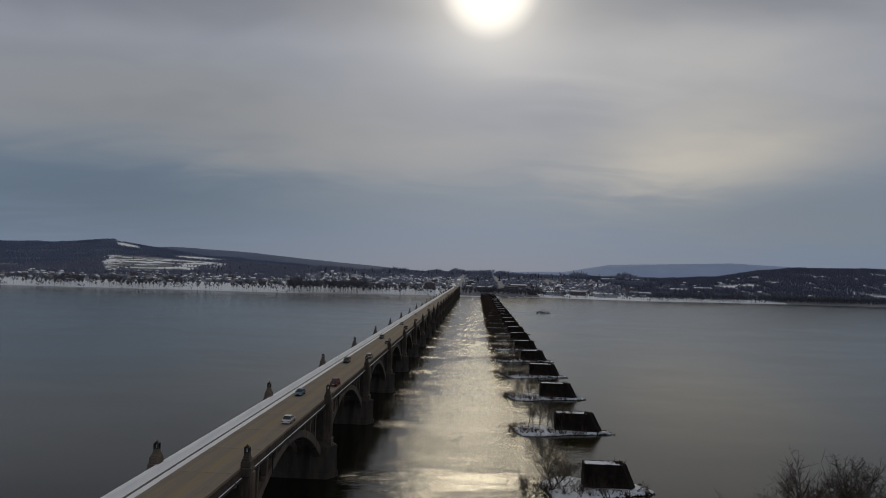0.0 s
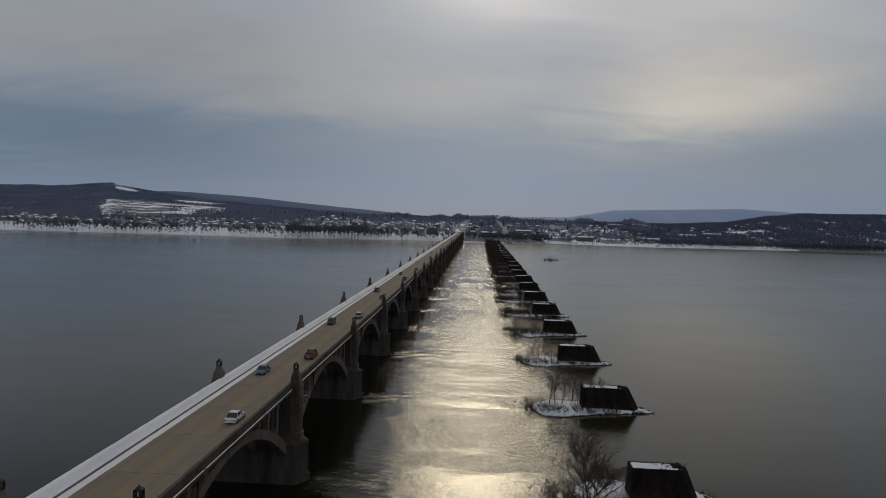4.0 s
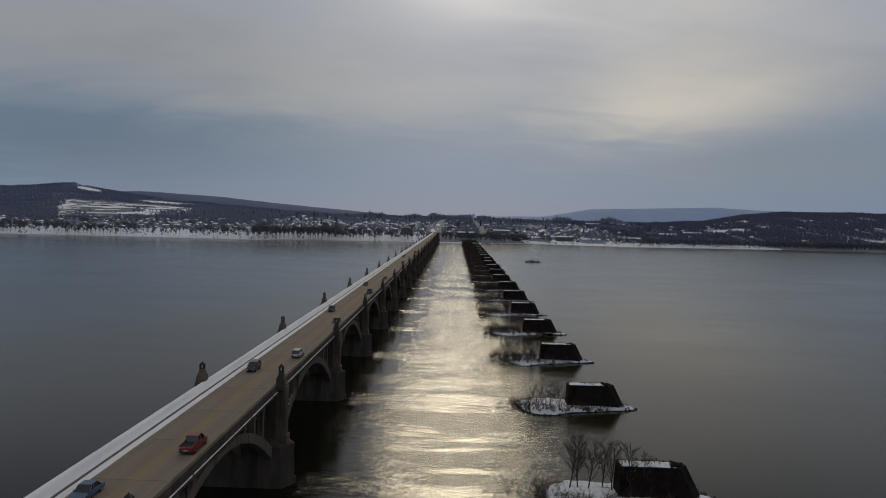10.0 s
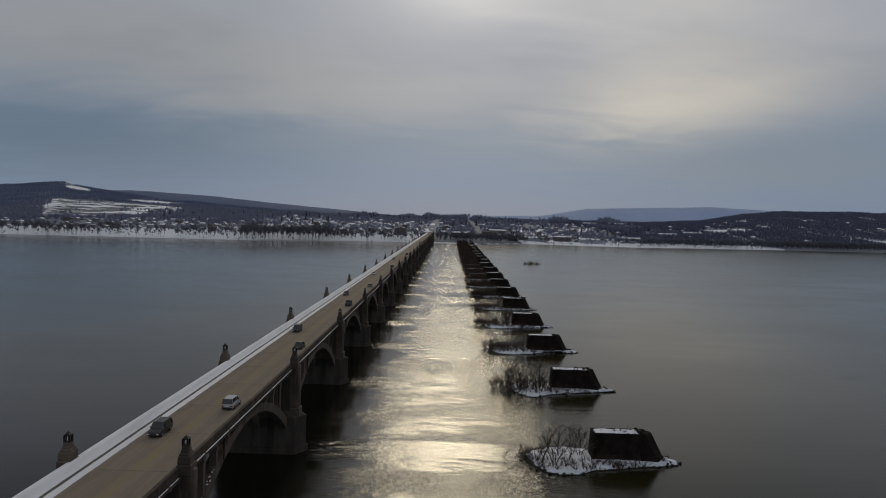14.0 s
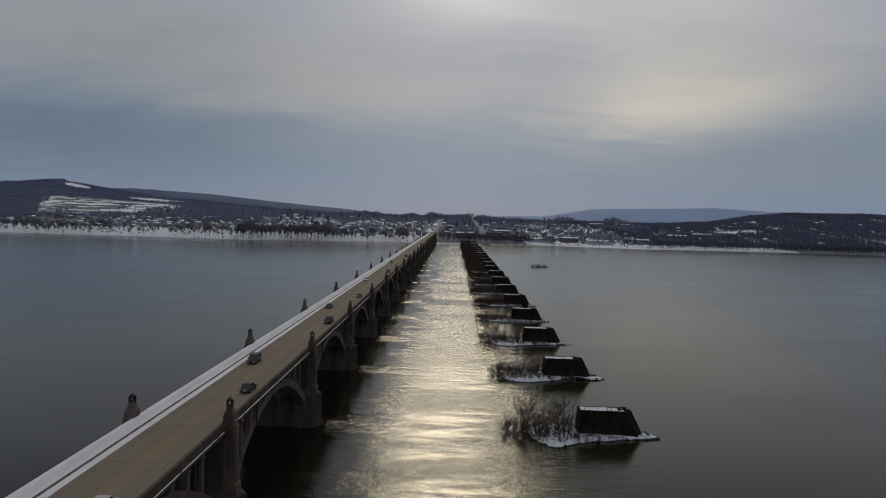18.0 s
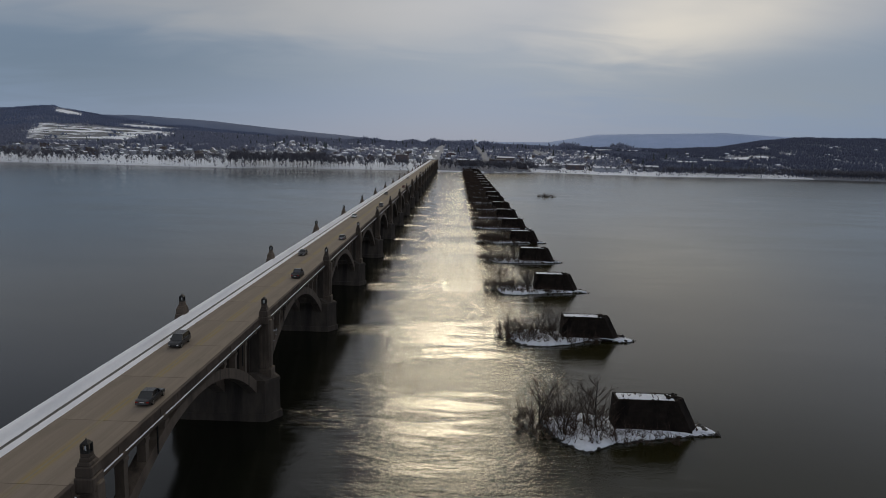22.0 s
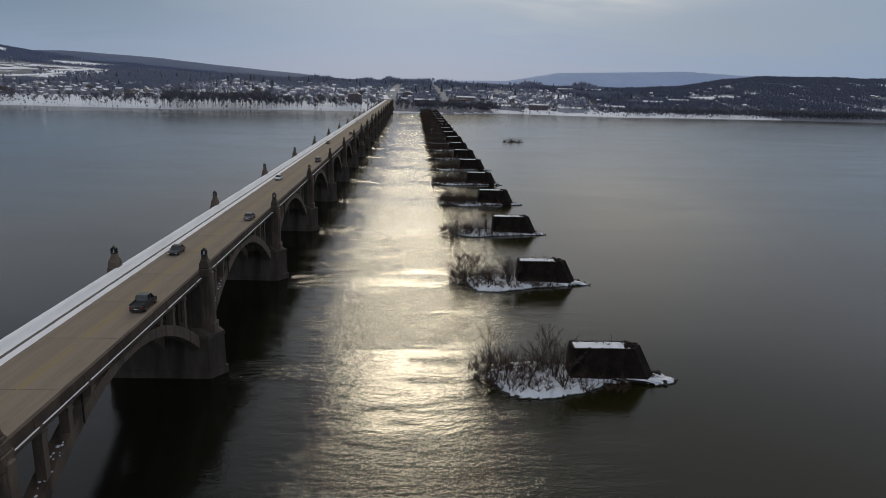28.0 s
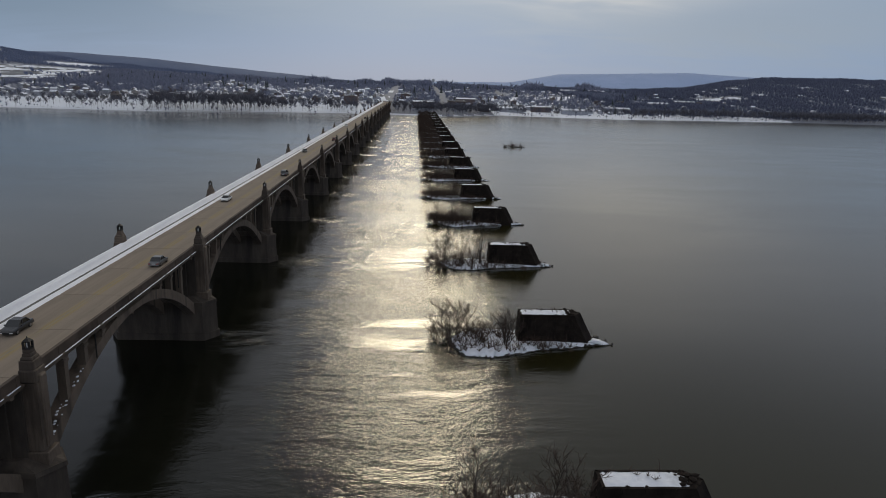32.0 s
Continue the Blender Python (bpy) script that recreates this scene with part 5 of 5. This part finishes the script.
def gable_meshes(w, l, e, r, wall, roof):
    """House body and overhanging roof; w wide, l long, eaves at e, ridge at r."""
    b = bmesh.new()
    pts = [(-w / 2, -4), (w / 2, -4), (w / 2, e), (0, r), (-w / 2, e)]
    a = [b.verts.new((x, -l / 2, z)) for x, z in pts]
    c = [b.verts.new((x, l / 2, z)) for x, z in pts]
    b.faces.new(a)
    b.faces.new(c[::-1])
    for k in range(5):
        b.faces.new((a[(k + 1) % 5], a[k], c[k], c[(k + 1) % 5]))
    bmesh.ops.recalc_face_normals(b, faces=b.faces[:])
    t = bmesh.new()
    o, th = 0.5, 0.28
    slope = (r - e) / (w / 2)
    for s in (-1, 1):
        q = []
        for y in (-l / 2 - o, l / 2 + o):
            for x, z in ((0, r), (s * (w / 2 + o), e - o * slope)):
                q.append(t.verts.new((x, y, z + 0.03)))
                q.append(t.verts.new((x, y, z + th)))
        for f in ((0, 2, 6, 4), (1, 5, 7, 3), (0, 1, 3, 2), (4, 6, 7, 5), (2, 3, 7, 6), (0, 4, 5, 1)):
            t.faces.new([q[k] for k in f])
    bmesh.ops.recalc_face_normals(t, faces=t.faces[:])
    win = []
    for zz in ([1.6] if e < 4.5 else [1.6, 4.4]):
        for x in (-w / 4, w / 4):
            g = box(bmesh.new(), x - 0.5, x + 0.5, -l / 2 - 0.05, -l / 2 + 0.05, zz, zz + 1.5)
            win.append(mesh_of("window", g, M["pane"]))
    ch = box(bmesh.new(), 0.4, 1.1, l / 6, l / 6 + 0.7, r - 1.0, r + 1.0)
    return mesh_of("wall", b, wall), mesh_of("roof", t, roof), mesh_of("chimney", ch, M["brick"]), win


HOUSES = []
for k in range(14):
    w, l = hrnd.uniform(6, 8.5), hrnd.uniform(8, 13)
    e = hrnd.choice((3.2, 5.6, 5.8, 6.0))
    HOUSES.append(gable_meshes(w, l, e, e + hrnd.uniform(1.4, 2.3), hrnd.choice((M["siding"], M["siding"], M["siding_tan"], M["brick"])), M["roof_snow"] if k % 7 else M["roof_dark"]))
HALLS = [gable_meshes(18, 34, 8.5, 10.5, M["brick"], M["roof_snow"]), gable_meshes(16, 46, 7.0, 9.5, M["siding"], M["roof_snow"]), gable_meshes(22, 30, 10.5, 12.0, M["brick"], M["roof_dark"])]
taken = []


FAR_ROWS = []


def house(meshes, x, y, turn, label, name="house", category="house"):
    wall, roof, chimney, windows = meshes
    if len(taken) > 285:
        FAR_ROWS.append((wall, roof, chimney, pose(x, y, ground_z(x, y), 0, 0, math.degrees(turn))))
        taken.append((x, y))
        return
    t = thing(name, label, category, (x, y, ground_z(x, y)), turn, "buildings of the far town")
    put("wall", wall, t)
    put("roof", roof, t, (0, 0, 0), 0, "snow-covered roof")
    put("chimney", chimney, t)
    for me in windows:
        put("window", me, t)
    taken.append((x, y))


for x, y, k, turn in ((60, 1405, 0, 1.57), (118, 1432, 2, 1.57), (165, 1450, 0, 0), (215, 1480, 1, 1.57), (-60, 1430, 2, 0), (275, 1500, 0, 1.57), (330, 1470, 1, 1.57), (420, 1520, 1, 1.57),
                      (560, 1700, 1, 1.57), (640, 1760, 1, 1.57), (470, 2150, 1, 1.57), (560, 2200, 1, 1.57), (30, 1520, 0, 0), (140, 1530, 0, 1.57)):
    house(HALLS[k], x, y, turn, "large snow-roofed mill building near the bridge end" if y < 1560 else "long low white-roofed shed in the town", "building", "building")
for row, d in enumerate((88, 118, 150, 190, 240, 285, 340, 395, 460, 530, 610, 700)):
    step = 19 if row < 6 else 24
    for x in np.arange(-950 + 9 * (row % 2), 760, step):
        if abs(x) < 14 or abs(x - 97) < 11 or abs(x - 235) < 9:
            continue
        town = 0.85 if -430 < x < 430 else 0.62 if x < 0 else 0.36
        town *= 1.0 if d < 480 else 0.6
        if x < -420 and d > 250 or x > 420 and d > 320:
            continue
        if fbm(np.array(x / 70.0), np.array(d / 60.0), 3) + hrnd.uniform(-0.25, 0.25) > town:
            continue
        y = float(shore(np.array(float(x)))) + d + hrnd.uniform(-9, 9)
        if any(abs(x - a) < 24 and abs(y - b) < 24 for a, b in taken[:14]):
            continue
        house(hrnd.choice(HOUSES), float(x) + hrnd.uniform(-3, 3), y, hrnd.choice((0, 1.5708, 0, 3.1416)) + hrnd.uniform(-0.12, 0.12), "small town house with a snow-covered roof")

# scattered houses up the wooded slopes, with open yards below them
for k in range(90):
    x, y = hrnd.uniform(430, 1250), hrnd.uniform(1600, 2450)
    if k % 3 == 2:
        x, y = hrnd.uniform(-560, -300), hrnd.uniform(1480, 1650)
    if vnoise(np.array(x / 160.0), np.array(y / 200.0), 61) < 0.42:
        continue
    house(hrnd.choice(HOUSES), x, y, hrnd.choice((0, 1.5708, 1.5708)) + hrnd.uniform(-0.2, 0.2), "house on the wooded slope")
    taken.extend((x + e, y - d) for d in (13, 26, 39, 52, 65) for e in (-6, 6))

# the upper rows of houses, past the ones that can be told apart
joined = bmesh.new()
slots = [M["siding"], M["siding_tan"], M["brick"], M["roof_snow"], M["roof_dark"]]
for wall, roof, chimney, m in FAR_ROWS:
    for me in (wall, roof, chimney):
        before = len(joined.faces)
        first = len(joined.verts)
        joined.from_mesh(me)
        joined.verts.ensure_lookup_table()
        joined.faces.ensure_lookup_table()
        for v in joined.verts[first:]:
            v.co = m @ v.co
        for f in joined.faces[before:]:
            f.material_index = slots.index(me.materials[0])
rows_mesh = bpy.data.meshes.new("upper_town")
joined.to_mesh(rows_mesh)
joined.free()
for material in slots:
    rows_mesh.materials.append(material)
tagged(new("upper_town", rows_mesh), "rows of distant snow-roofed houses up the slope", "houses", kind="stuff")


# streets that climb from the river
def street(name, x0, y0, x1, y1, w):
    bm = bmesh.new()
    rows = []
    for f in np.linspace(0, 1, 60):
        x, y = x0 + (x1 - x0) * f, y0 + (y1 - y0) * f
        rows.append([bm.verts.new((x + s * w / 2, y, ground_z(x + s * w / 2, y) + 0.45)) for s in (-1, 0, 1)])
    for a, b in zip(rows, rows[1:]):
        for k in (0, 1):
            bm.faces.new((a[k], a[k + 1], b[k + 1], b[k]))
    tagged(new(name, mesh_of(name, bm, M["street"])), "slushy grey street climbing through the town", "street", kind="structure")


street("road_main", 95, 1420, 108, 2350, 6)
street("road_approach", 0, END_Y + 68, -12, 1640, 7)
street("road_hill", 235, 1450, 262, 2120, 11)
street("road_side", 330, 1560, 470, 1760, 8)
street("road_bank", -700, 1300, -20, 1450, 7)

# the water tower on the ridge
tower = thing("water_tower", "pale steel water tower on legs above the town", "water tower", (107, 2560, ground_z(107, 2560)))
tank = lathe(bmesh.new(), [(0.5, 14.0), (4.5, 15.5), (5.0, 17.0), (5.0, 21.5), (4.0, 23.0), (0.3, 24.2)], 16)
part("tank", tank, M["steel"], tower)
for k in range(6):
    w = k * math.pi / 3
    part("leg", lathe(bmesh.new(), [(0.32, -1.0), (0.28, 16.2)], 6, 4.4 * math.cos(w), 4.4 * math.sin(w)), M["steel"], tower)
part("riser", lathe(bmesh.new(), [(0.6, -1.0), (0.6, 14.2)], 8), M["steel"], tower)


# ---- far woods ----
def tuft(seed, limbs, tall, wide, trunk=True, fat=0.05, low=0.2):
    """A cheap leafless tree: a thin trunk and a fan of upright slivers."""
    rnd = random.Random(seed)
    v, f = [], []

    def sliver(p, q, r):
        d = (q - p).normalized()
        a = d.orthogonal().normalized()
        w = rnd.uniform(0, 3.14)
        b = d.cross(a)
        side = a * math.cos(w) + b * math.sin(w)
        other = d.cross(side)
        s = len(v)
        v.extend([p + side * r, p - side * r * 0.5 + other * r * 0.86, p - side * r * 0.5 - other * r * 0.86, q])
        f.extend([(s, s + 1, s + 3), (s + 1, s + 2, s + 3), (s + 2, s, s + 3)])

    if trunk:
        sliver(Vector((0, 0, -0.08)), Vector((rnd.gauss(0, 0.03), rnd.gauss(0, 0.03), 0.95)), fat * (0.55 if low < 0.3 else 1.1))
    for k in range(limbs):
        w = rnd.uniform(0, 6.28)
        z = rnd.uniform(low, 0.7) if trunk else rnd.uniform(0.05, 0.4)
        p = Vector((0.04 * math.cos(w), 0.04 * math.sin(w), z))
        reach = wide * rnd.uniform(0.35, 1.0)
        q = Vector((reach * math.cos(w), reach * math.sin(w), min(1.05, z + rnd.uniform(0.25, 0.55))))
        sliver(p, q, fat * rnd.uniform(0.5, 1.1))
    return np.array([tuple(p) for p in v]), np.array(f)


def cone_tree(seed):
    rnd = random.Random(seed)
    v, f = [], []
    for k in range(4):
        z0, z1, r = 0.08 + 0.22 * k, 0.42 + 0.2 * k, 0.24 * (1 - 0.22 * k)
        s = len(v)
        for j in range(7):
            w = 6.283 * j / 7
            q = r * rnd.uniform(0.75, 1.15)
            v.append((q * math.cos(w), q * math.sin(w), z0 + rnd.uniform(-0.04, 0.04)))
        v.append((0, 0, min(z1, 1.0)))
        f += [(s + j, s + (j + 1) % 7, s + 7) for j in range(7)]
    return np.array(v), np.array(f)


def plant(name, spots, sizes, kinds, material, label, category="woods", squash=1.0):
    """Joins one tree for each spot into a single mesh."""
    rng = np.random.default_rng(len(spots))
    all_v, all_f, total = [], [], 0
    pick = rng.integers(0, len(kinds), len(spots))
    for k, (v, f) in enumerate(kinds):
        mine = pick == k
        p, s = spots[mine], sizes[mine]
        w = rng.uniform(0, 6.283, len(p))
        c, sn = np.cos(w)[:, None], np.sin(w)[:, None]
        x = (v[None, :, 0] * c - v[None, :, 1] * sn) * s[:, None] * squash + p[:, 0:1]
        y = (v[None, :, 0] * sn + v[None, :, 1] * c) * s[:, None] * squash + p[:, 1:2]
        z = v[None, :, 2] * s[:, None] + p[:, 2:3]
        all_v.append(np.stack([x, y, z], -1).reshape(-1, 3))
        all_f.append((f[None] + (np.arange(len(p)) * len(v))[:, None, None]).reshape(-1, 3) + total)
        total += len(p) * len(v)
    v, f = np.concatenate(all_v), np.concatenate(all_f)
    me = bpy.data.meshes.new(name)
    me.vertices.add(len(v))
    me.vertices.foreach_set("co", v.ravel())
    me.loops.add(f.size)
    me.loops.foreach_set("vertex_index", f.ravel().astype(np.int32))
    me.polygons.add(len(f))
    me.polygons.foreach_set("loop_start", np.arange(0, f.size, 3, dtype=np.int32))
    me.update()
    me.materials.append(material)
    tagged(new(name, me), label, category, kind="stuff")


rng = np.random.default_rng(12)


def scatter(x0, x1, y0, y1, gap):
    gx, gy = np.meshgrid(np.arange(x0, x1, gap), np.arange(y0, y1, gap))
    x = gx.ravel() + rng.uniform(-0.5, 0.5, gx.size) * gap
    y = gy.ravel() + rng.uniform(-0.5, 0.5, gx.size) * gap
    return x, y


def clear_of_houses(x, y, gap):
    keep = np.ones(len(x), bool)
    for a, b in taken:
        keep &= (np.abs(x - a) > gap) | (np.abs(y - b) > gap)
    return keep


BANK_KINDS = [tuft(s, 40, 1, 0.50, True, 0.0105, 0.42) for s in (1, 2, 3, 4, 5)]
WOOD_KINDS = [tuft(s, 16, 1, 0.52, True, 0.075) for s in (6, 7, 8, 9)]
RIDGE_KINDS = [tuft(s, 6, 1, 0.55, False, 0.16) for s in (10, 11, 12)]

# the line of trees along the far bank
x, y = scatter(-1400, 1500, 0, 50, 6.5)
y = y + shore(x) + 5
thin = np.where(x > 700, 0.95, np.where((x < -150) & (x > -330), 0.95, np.where(np.abs(x - 310) < 120, 0.12, np.where((x > 8) & (x < 190), 0.9, 0.46))))
keep = (rng.uniform(0, 1, len(x)) < thin * (0.45 + 1.0 * vnoise(x / 45.0, y / 200.0, 2))) & (np.abs(x) > 12)
x, y = x[keep], y[keep]
plant("bank_trees", np.stack([x, y, height(x, y)], -1), rng.uniform(11, 19, len(x)) + 5 * ((x < -190) & (x > -330)), BANK_KINDS, M["woods_bank"], "row of leafless trees along the snowy far bank")

# clumps of tall trees between the houses
x, y = scatter(-900, 700, 1380, 2000, 9.0)
d = y - shore(x)
keep = (fbm(x / 48.0, y / 80.0, 95) > 0.60) & (d > 55) & (d < 560) & (np.abs(x) > 12) & (np.abs(x - 248) > 9) & (np.abs(x - 99) > 9) & (quarry(x, y) < 0.2) & clear_of_houses(x, y, 5.0)
x, y = x[keep], y[keep]
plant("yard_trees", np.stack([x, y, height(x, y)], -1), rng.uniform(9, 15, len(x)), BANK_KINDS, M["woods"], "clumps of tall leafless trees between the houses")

# low brush on the snowy bank
x, y = scatter(-1400, 1500, 2, 86, 6.0)
y = y + shore(x)
keep = (rng.uniform(0, 1, len(x)) < 0.16 * vnoise(x / 30.0, y / 25.0, 14) ** 1.5 * 2) & (np.abs(x) > 10) & clear_of_houses(x, y, 6.0)
x, y = x[keep], y[keep]
plant("bank_brush", np.stack([x, y, height(x, y)], -1), rng.uniform(1.6, 4.5, len(x)), WOOD_KINDS, M["woods"], "low dark brush on the snowy bank", "brush", squash=1.5)

# trees among the houses and the woods behind
x, y = scatter(-1300, 1700, 1250, 2500, 8.5)
d = y - shore(x)
a = (x - 38) / y
patch = fbm(x / 130.0, y / 130.0, 21)
chance = np.where(np.abs(x) < 430, np.interp(d, [40, 60, 500, 800, 900], [0, 0.22, 0.30, 0.8, 1.0]), np.interp(d, [40, 60, 160, 260], [0, 0.2, 0.4, 1.0]) + 0.45 * (x > 430) * (d > 35))
chance = np.where((x > 700), 1.0, chance)
chance = np.where((a > -0.585) & (a < -0.385) & (d > 150), chance * 0.2, chance)
chance = chance * np.where((patch < 0.36) & (d > 200) & (x < 420), 0.12, 1.0)
keep = (rng.uniform(0, 1, len(x)) < chance) & (d > np.where(x > 430, 36, 60)) & (quarry(x, y) < 0.2) & ~clearing(x, y) & (np.abs(x) > 9) & (np.abs(x - 248) > 9) & (np.abs(x - 99) > 8) & clear_of_houses(x, y, 7.0)
x, y = x[keep], y[keep]
size = np.where((np.abs(x) < 430) & (y < 2150), 0.75, 1.0) * (0.75 + 0.6 * vnoise(x / 45.0, y / 70.0, 8)) * rng.uniform(7, 10.5, len(x))
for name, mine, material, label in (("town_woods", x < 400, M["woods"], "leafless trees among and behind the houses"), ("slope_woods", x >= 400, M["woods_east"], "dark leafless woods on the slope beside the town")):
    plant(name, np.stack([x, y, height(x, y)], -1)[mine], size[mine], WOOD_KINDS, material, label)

x, y = scatter(-480, 620, 2180, 2480, 16)
keep = (vnoise(x / 55.0, y / 400.0, 93) > 0.52) & clear_of_houses(x, y, 9.0) & (np.abs(x - 104) > 12)
x, y = x[keep], y[keep]
plant("crest_trees", np.stack([x, y, height(x, y)], -1), 12 + 17 * (vnoise(x / 34.0, y / 300.0, 94) ** 1.3) * rng.uniform(0.7, 1.1, len(x)), WOOD_KINDS, M["woods"], "taller leafless trees along the crest above the town")

x, y = scatter(-700, 700, 1420, 2400, 42)
keep = (rng.uniform(0, 1, len(x)) < 0.24) & (y - shore(x) > 70) & clear_of_houses(x, y, 9.0)
x, y = x[keep], y[keep]
plant("conifers", np.stack([x, y, height(x, y)], -1), rng.uniform(10, 19, len(x)), [cone_tree(s) for s in (1, 2, 3)], M["pine"], "dark conifers between the houses", "conifers")

x, y = scatter(-3000, -100, 1900, 3500, 10.5)
a = (x - 38) / y
keep = (a > -0.95) & (quarry(x, y) < 0.15) & ~clearing(x, y) & ((y > 2480) | (x < -1250))
inside = (quarry(x, y) >= 0.15) & (a > -0.95) & (fbm(x / 60.0, y / 30.0, 44) > 0.74)
keep |= inside
x, y = x[keep], y[keep]
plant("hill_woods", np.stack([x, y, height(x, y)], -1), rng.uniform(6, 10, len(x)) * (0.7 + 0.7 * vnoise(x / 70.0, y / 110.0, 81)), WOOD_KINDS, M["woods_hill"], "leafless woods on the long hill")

x, y = scatter(500, 2900, 1700, 2950, 10.5)
a = (x - 38) / y
keep = (a < 0.95) & (a > 0.2) & ~clearing(x, y) & ((x > 1700) | (y > 2500))
x, y = x[keep], y[keep]
plant("east_woods", np.stack([x, y, height(x, y)], -1), rng.uniform(6, 10, len(x)) * (0.7 + 0.7 * vnoise(x / 70.0, y / 110.0, 82)), WOOD_KINDS, M["woods_east"], "dark leafless woods on the broad hill")

x, y = scatter(-4200, 4200, 4000, 4650, 18)
a = (x - 38) / y
field = fbm(x / 400.0, y / 160.0, 66)
keep = (np.abs(a) < 0.95) & (field > 0.16) & ~clearing(x, y)
x, y = x[keep], y[keep]
size = rng.uniform(4, 6, len(x))
for name, mine, material, label in (("ridge_woods", x > 0, M["woods_far"], "woods on the distant ridge with blue haze in their colour"), ("crest_woods", x <= 0, M["woods_ridge"], "woods on the long far crest with blue haze in their colour")):
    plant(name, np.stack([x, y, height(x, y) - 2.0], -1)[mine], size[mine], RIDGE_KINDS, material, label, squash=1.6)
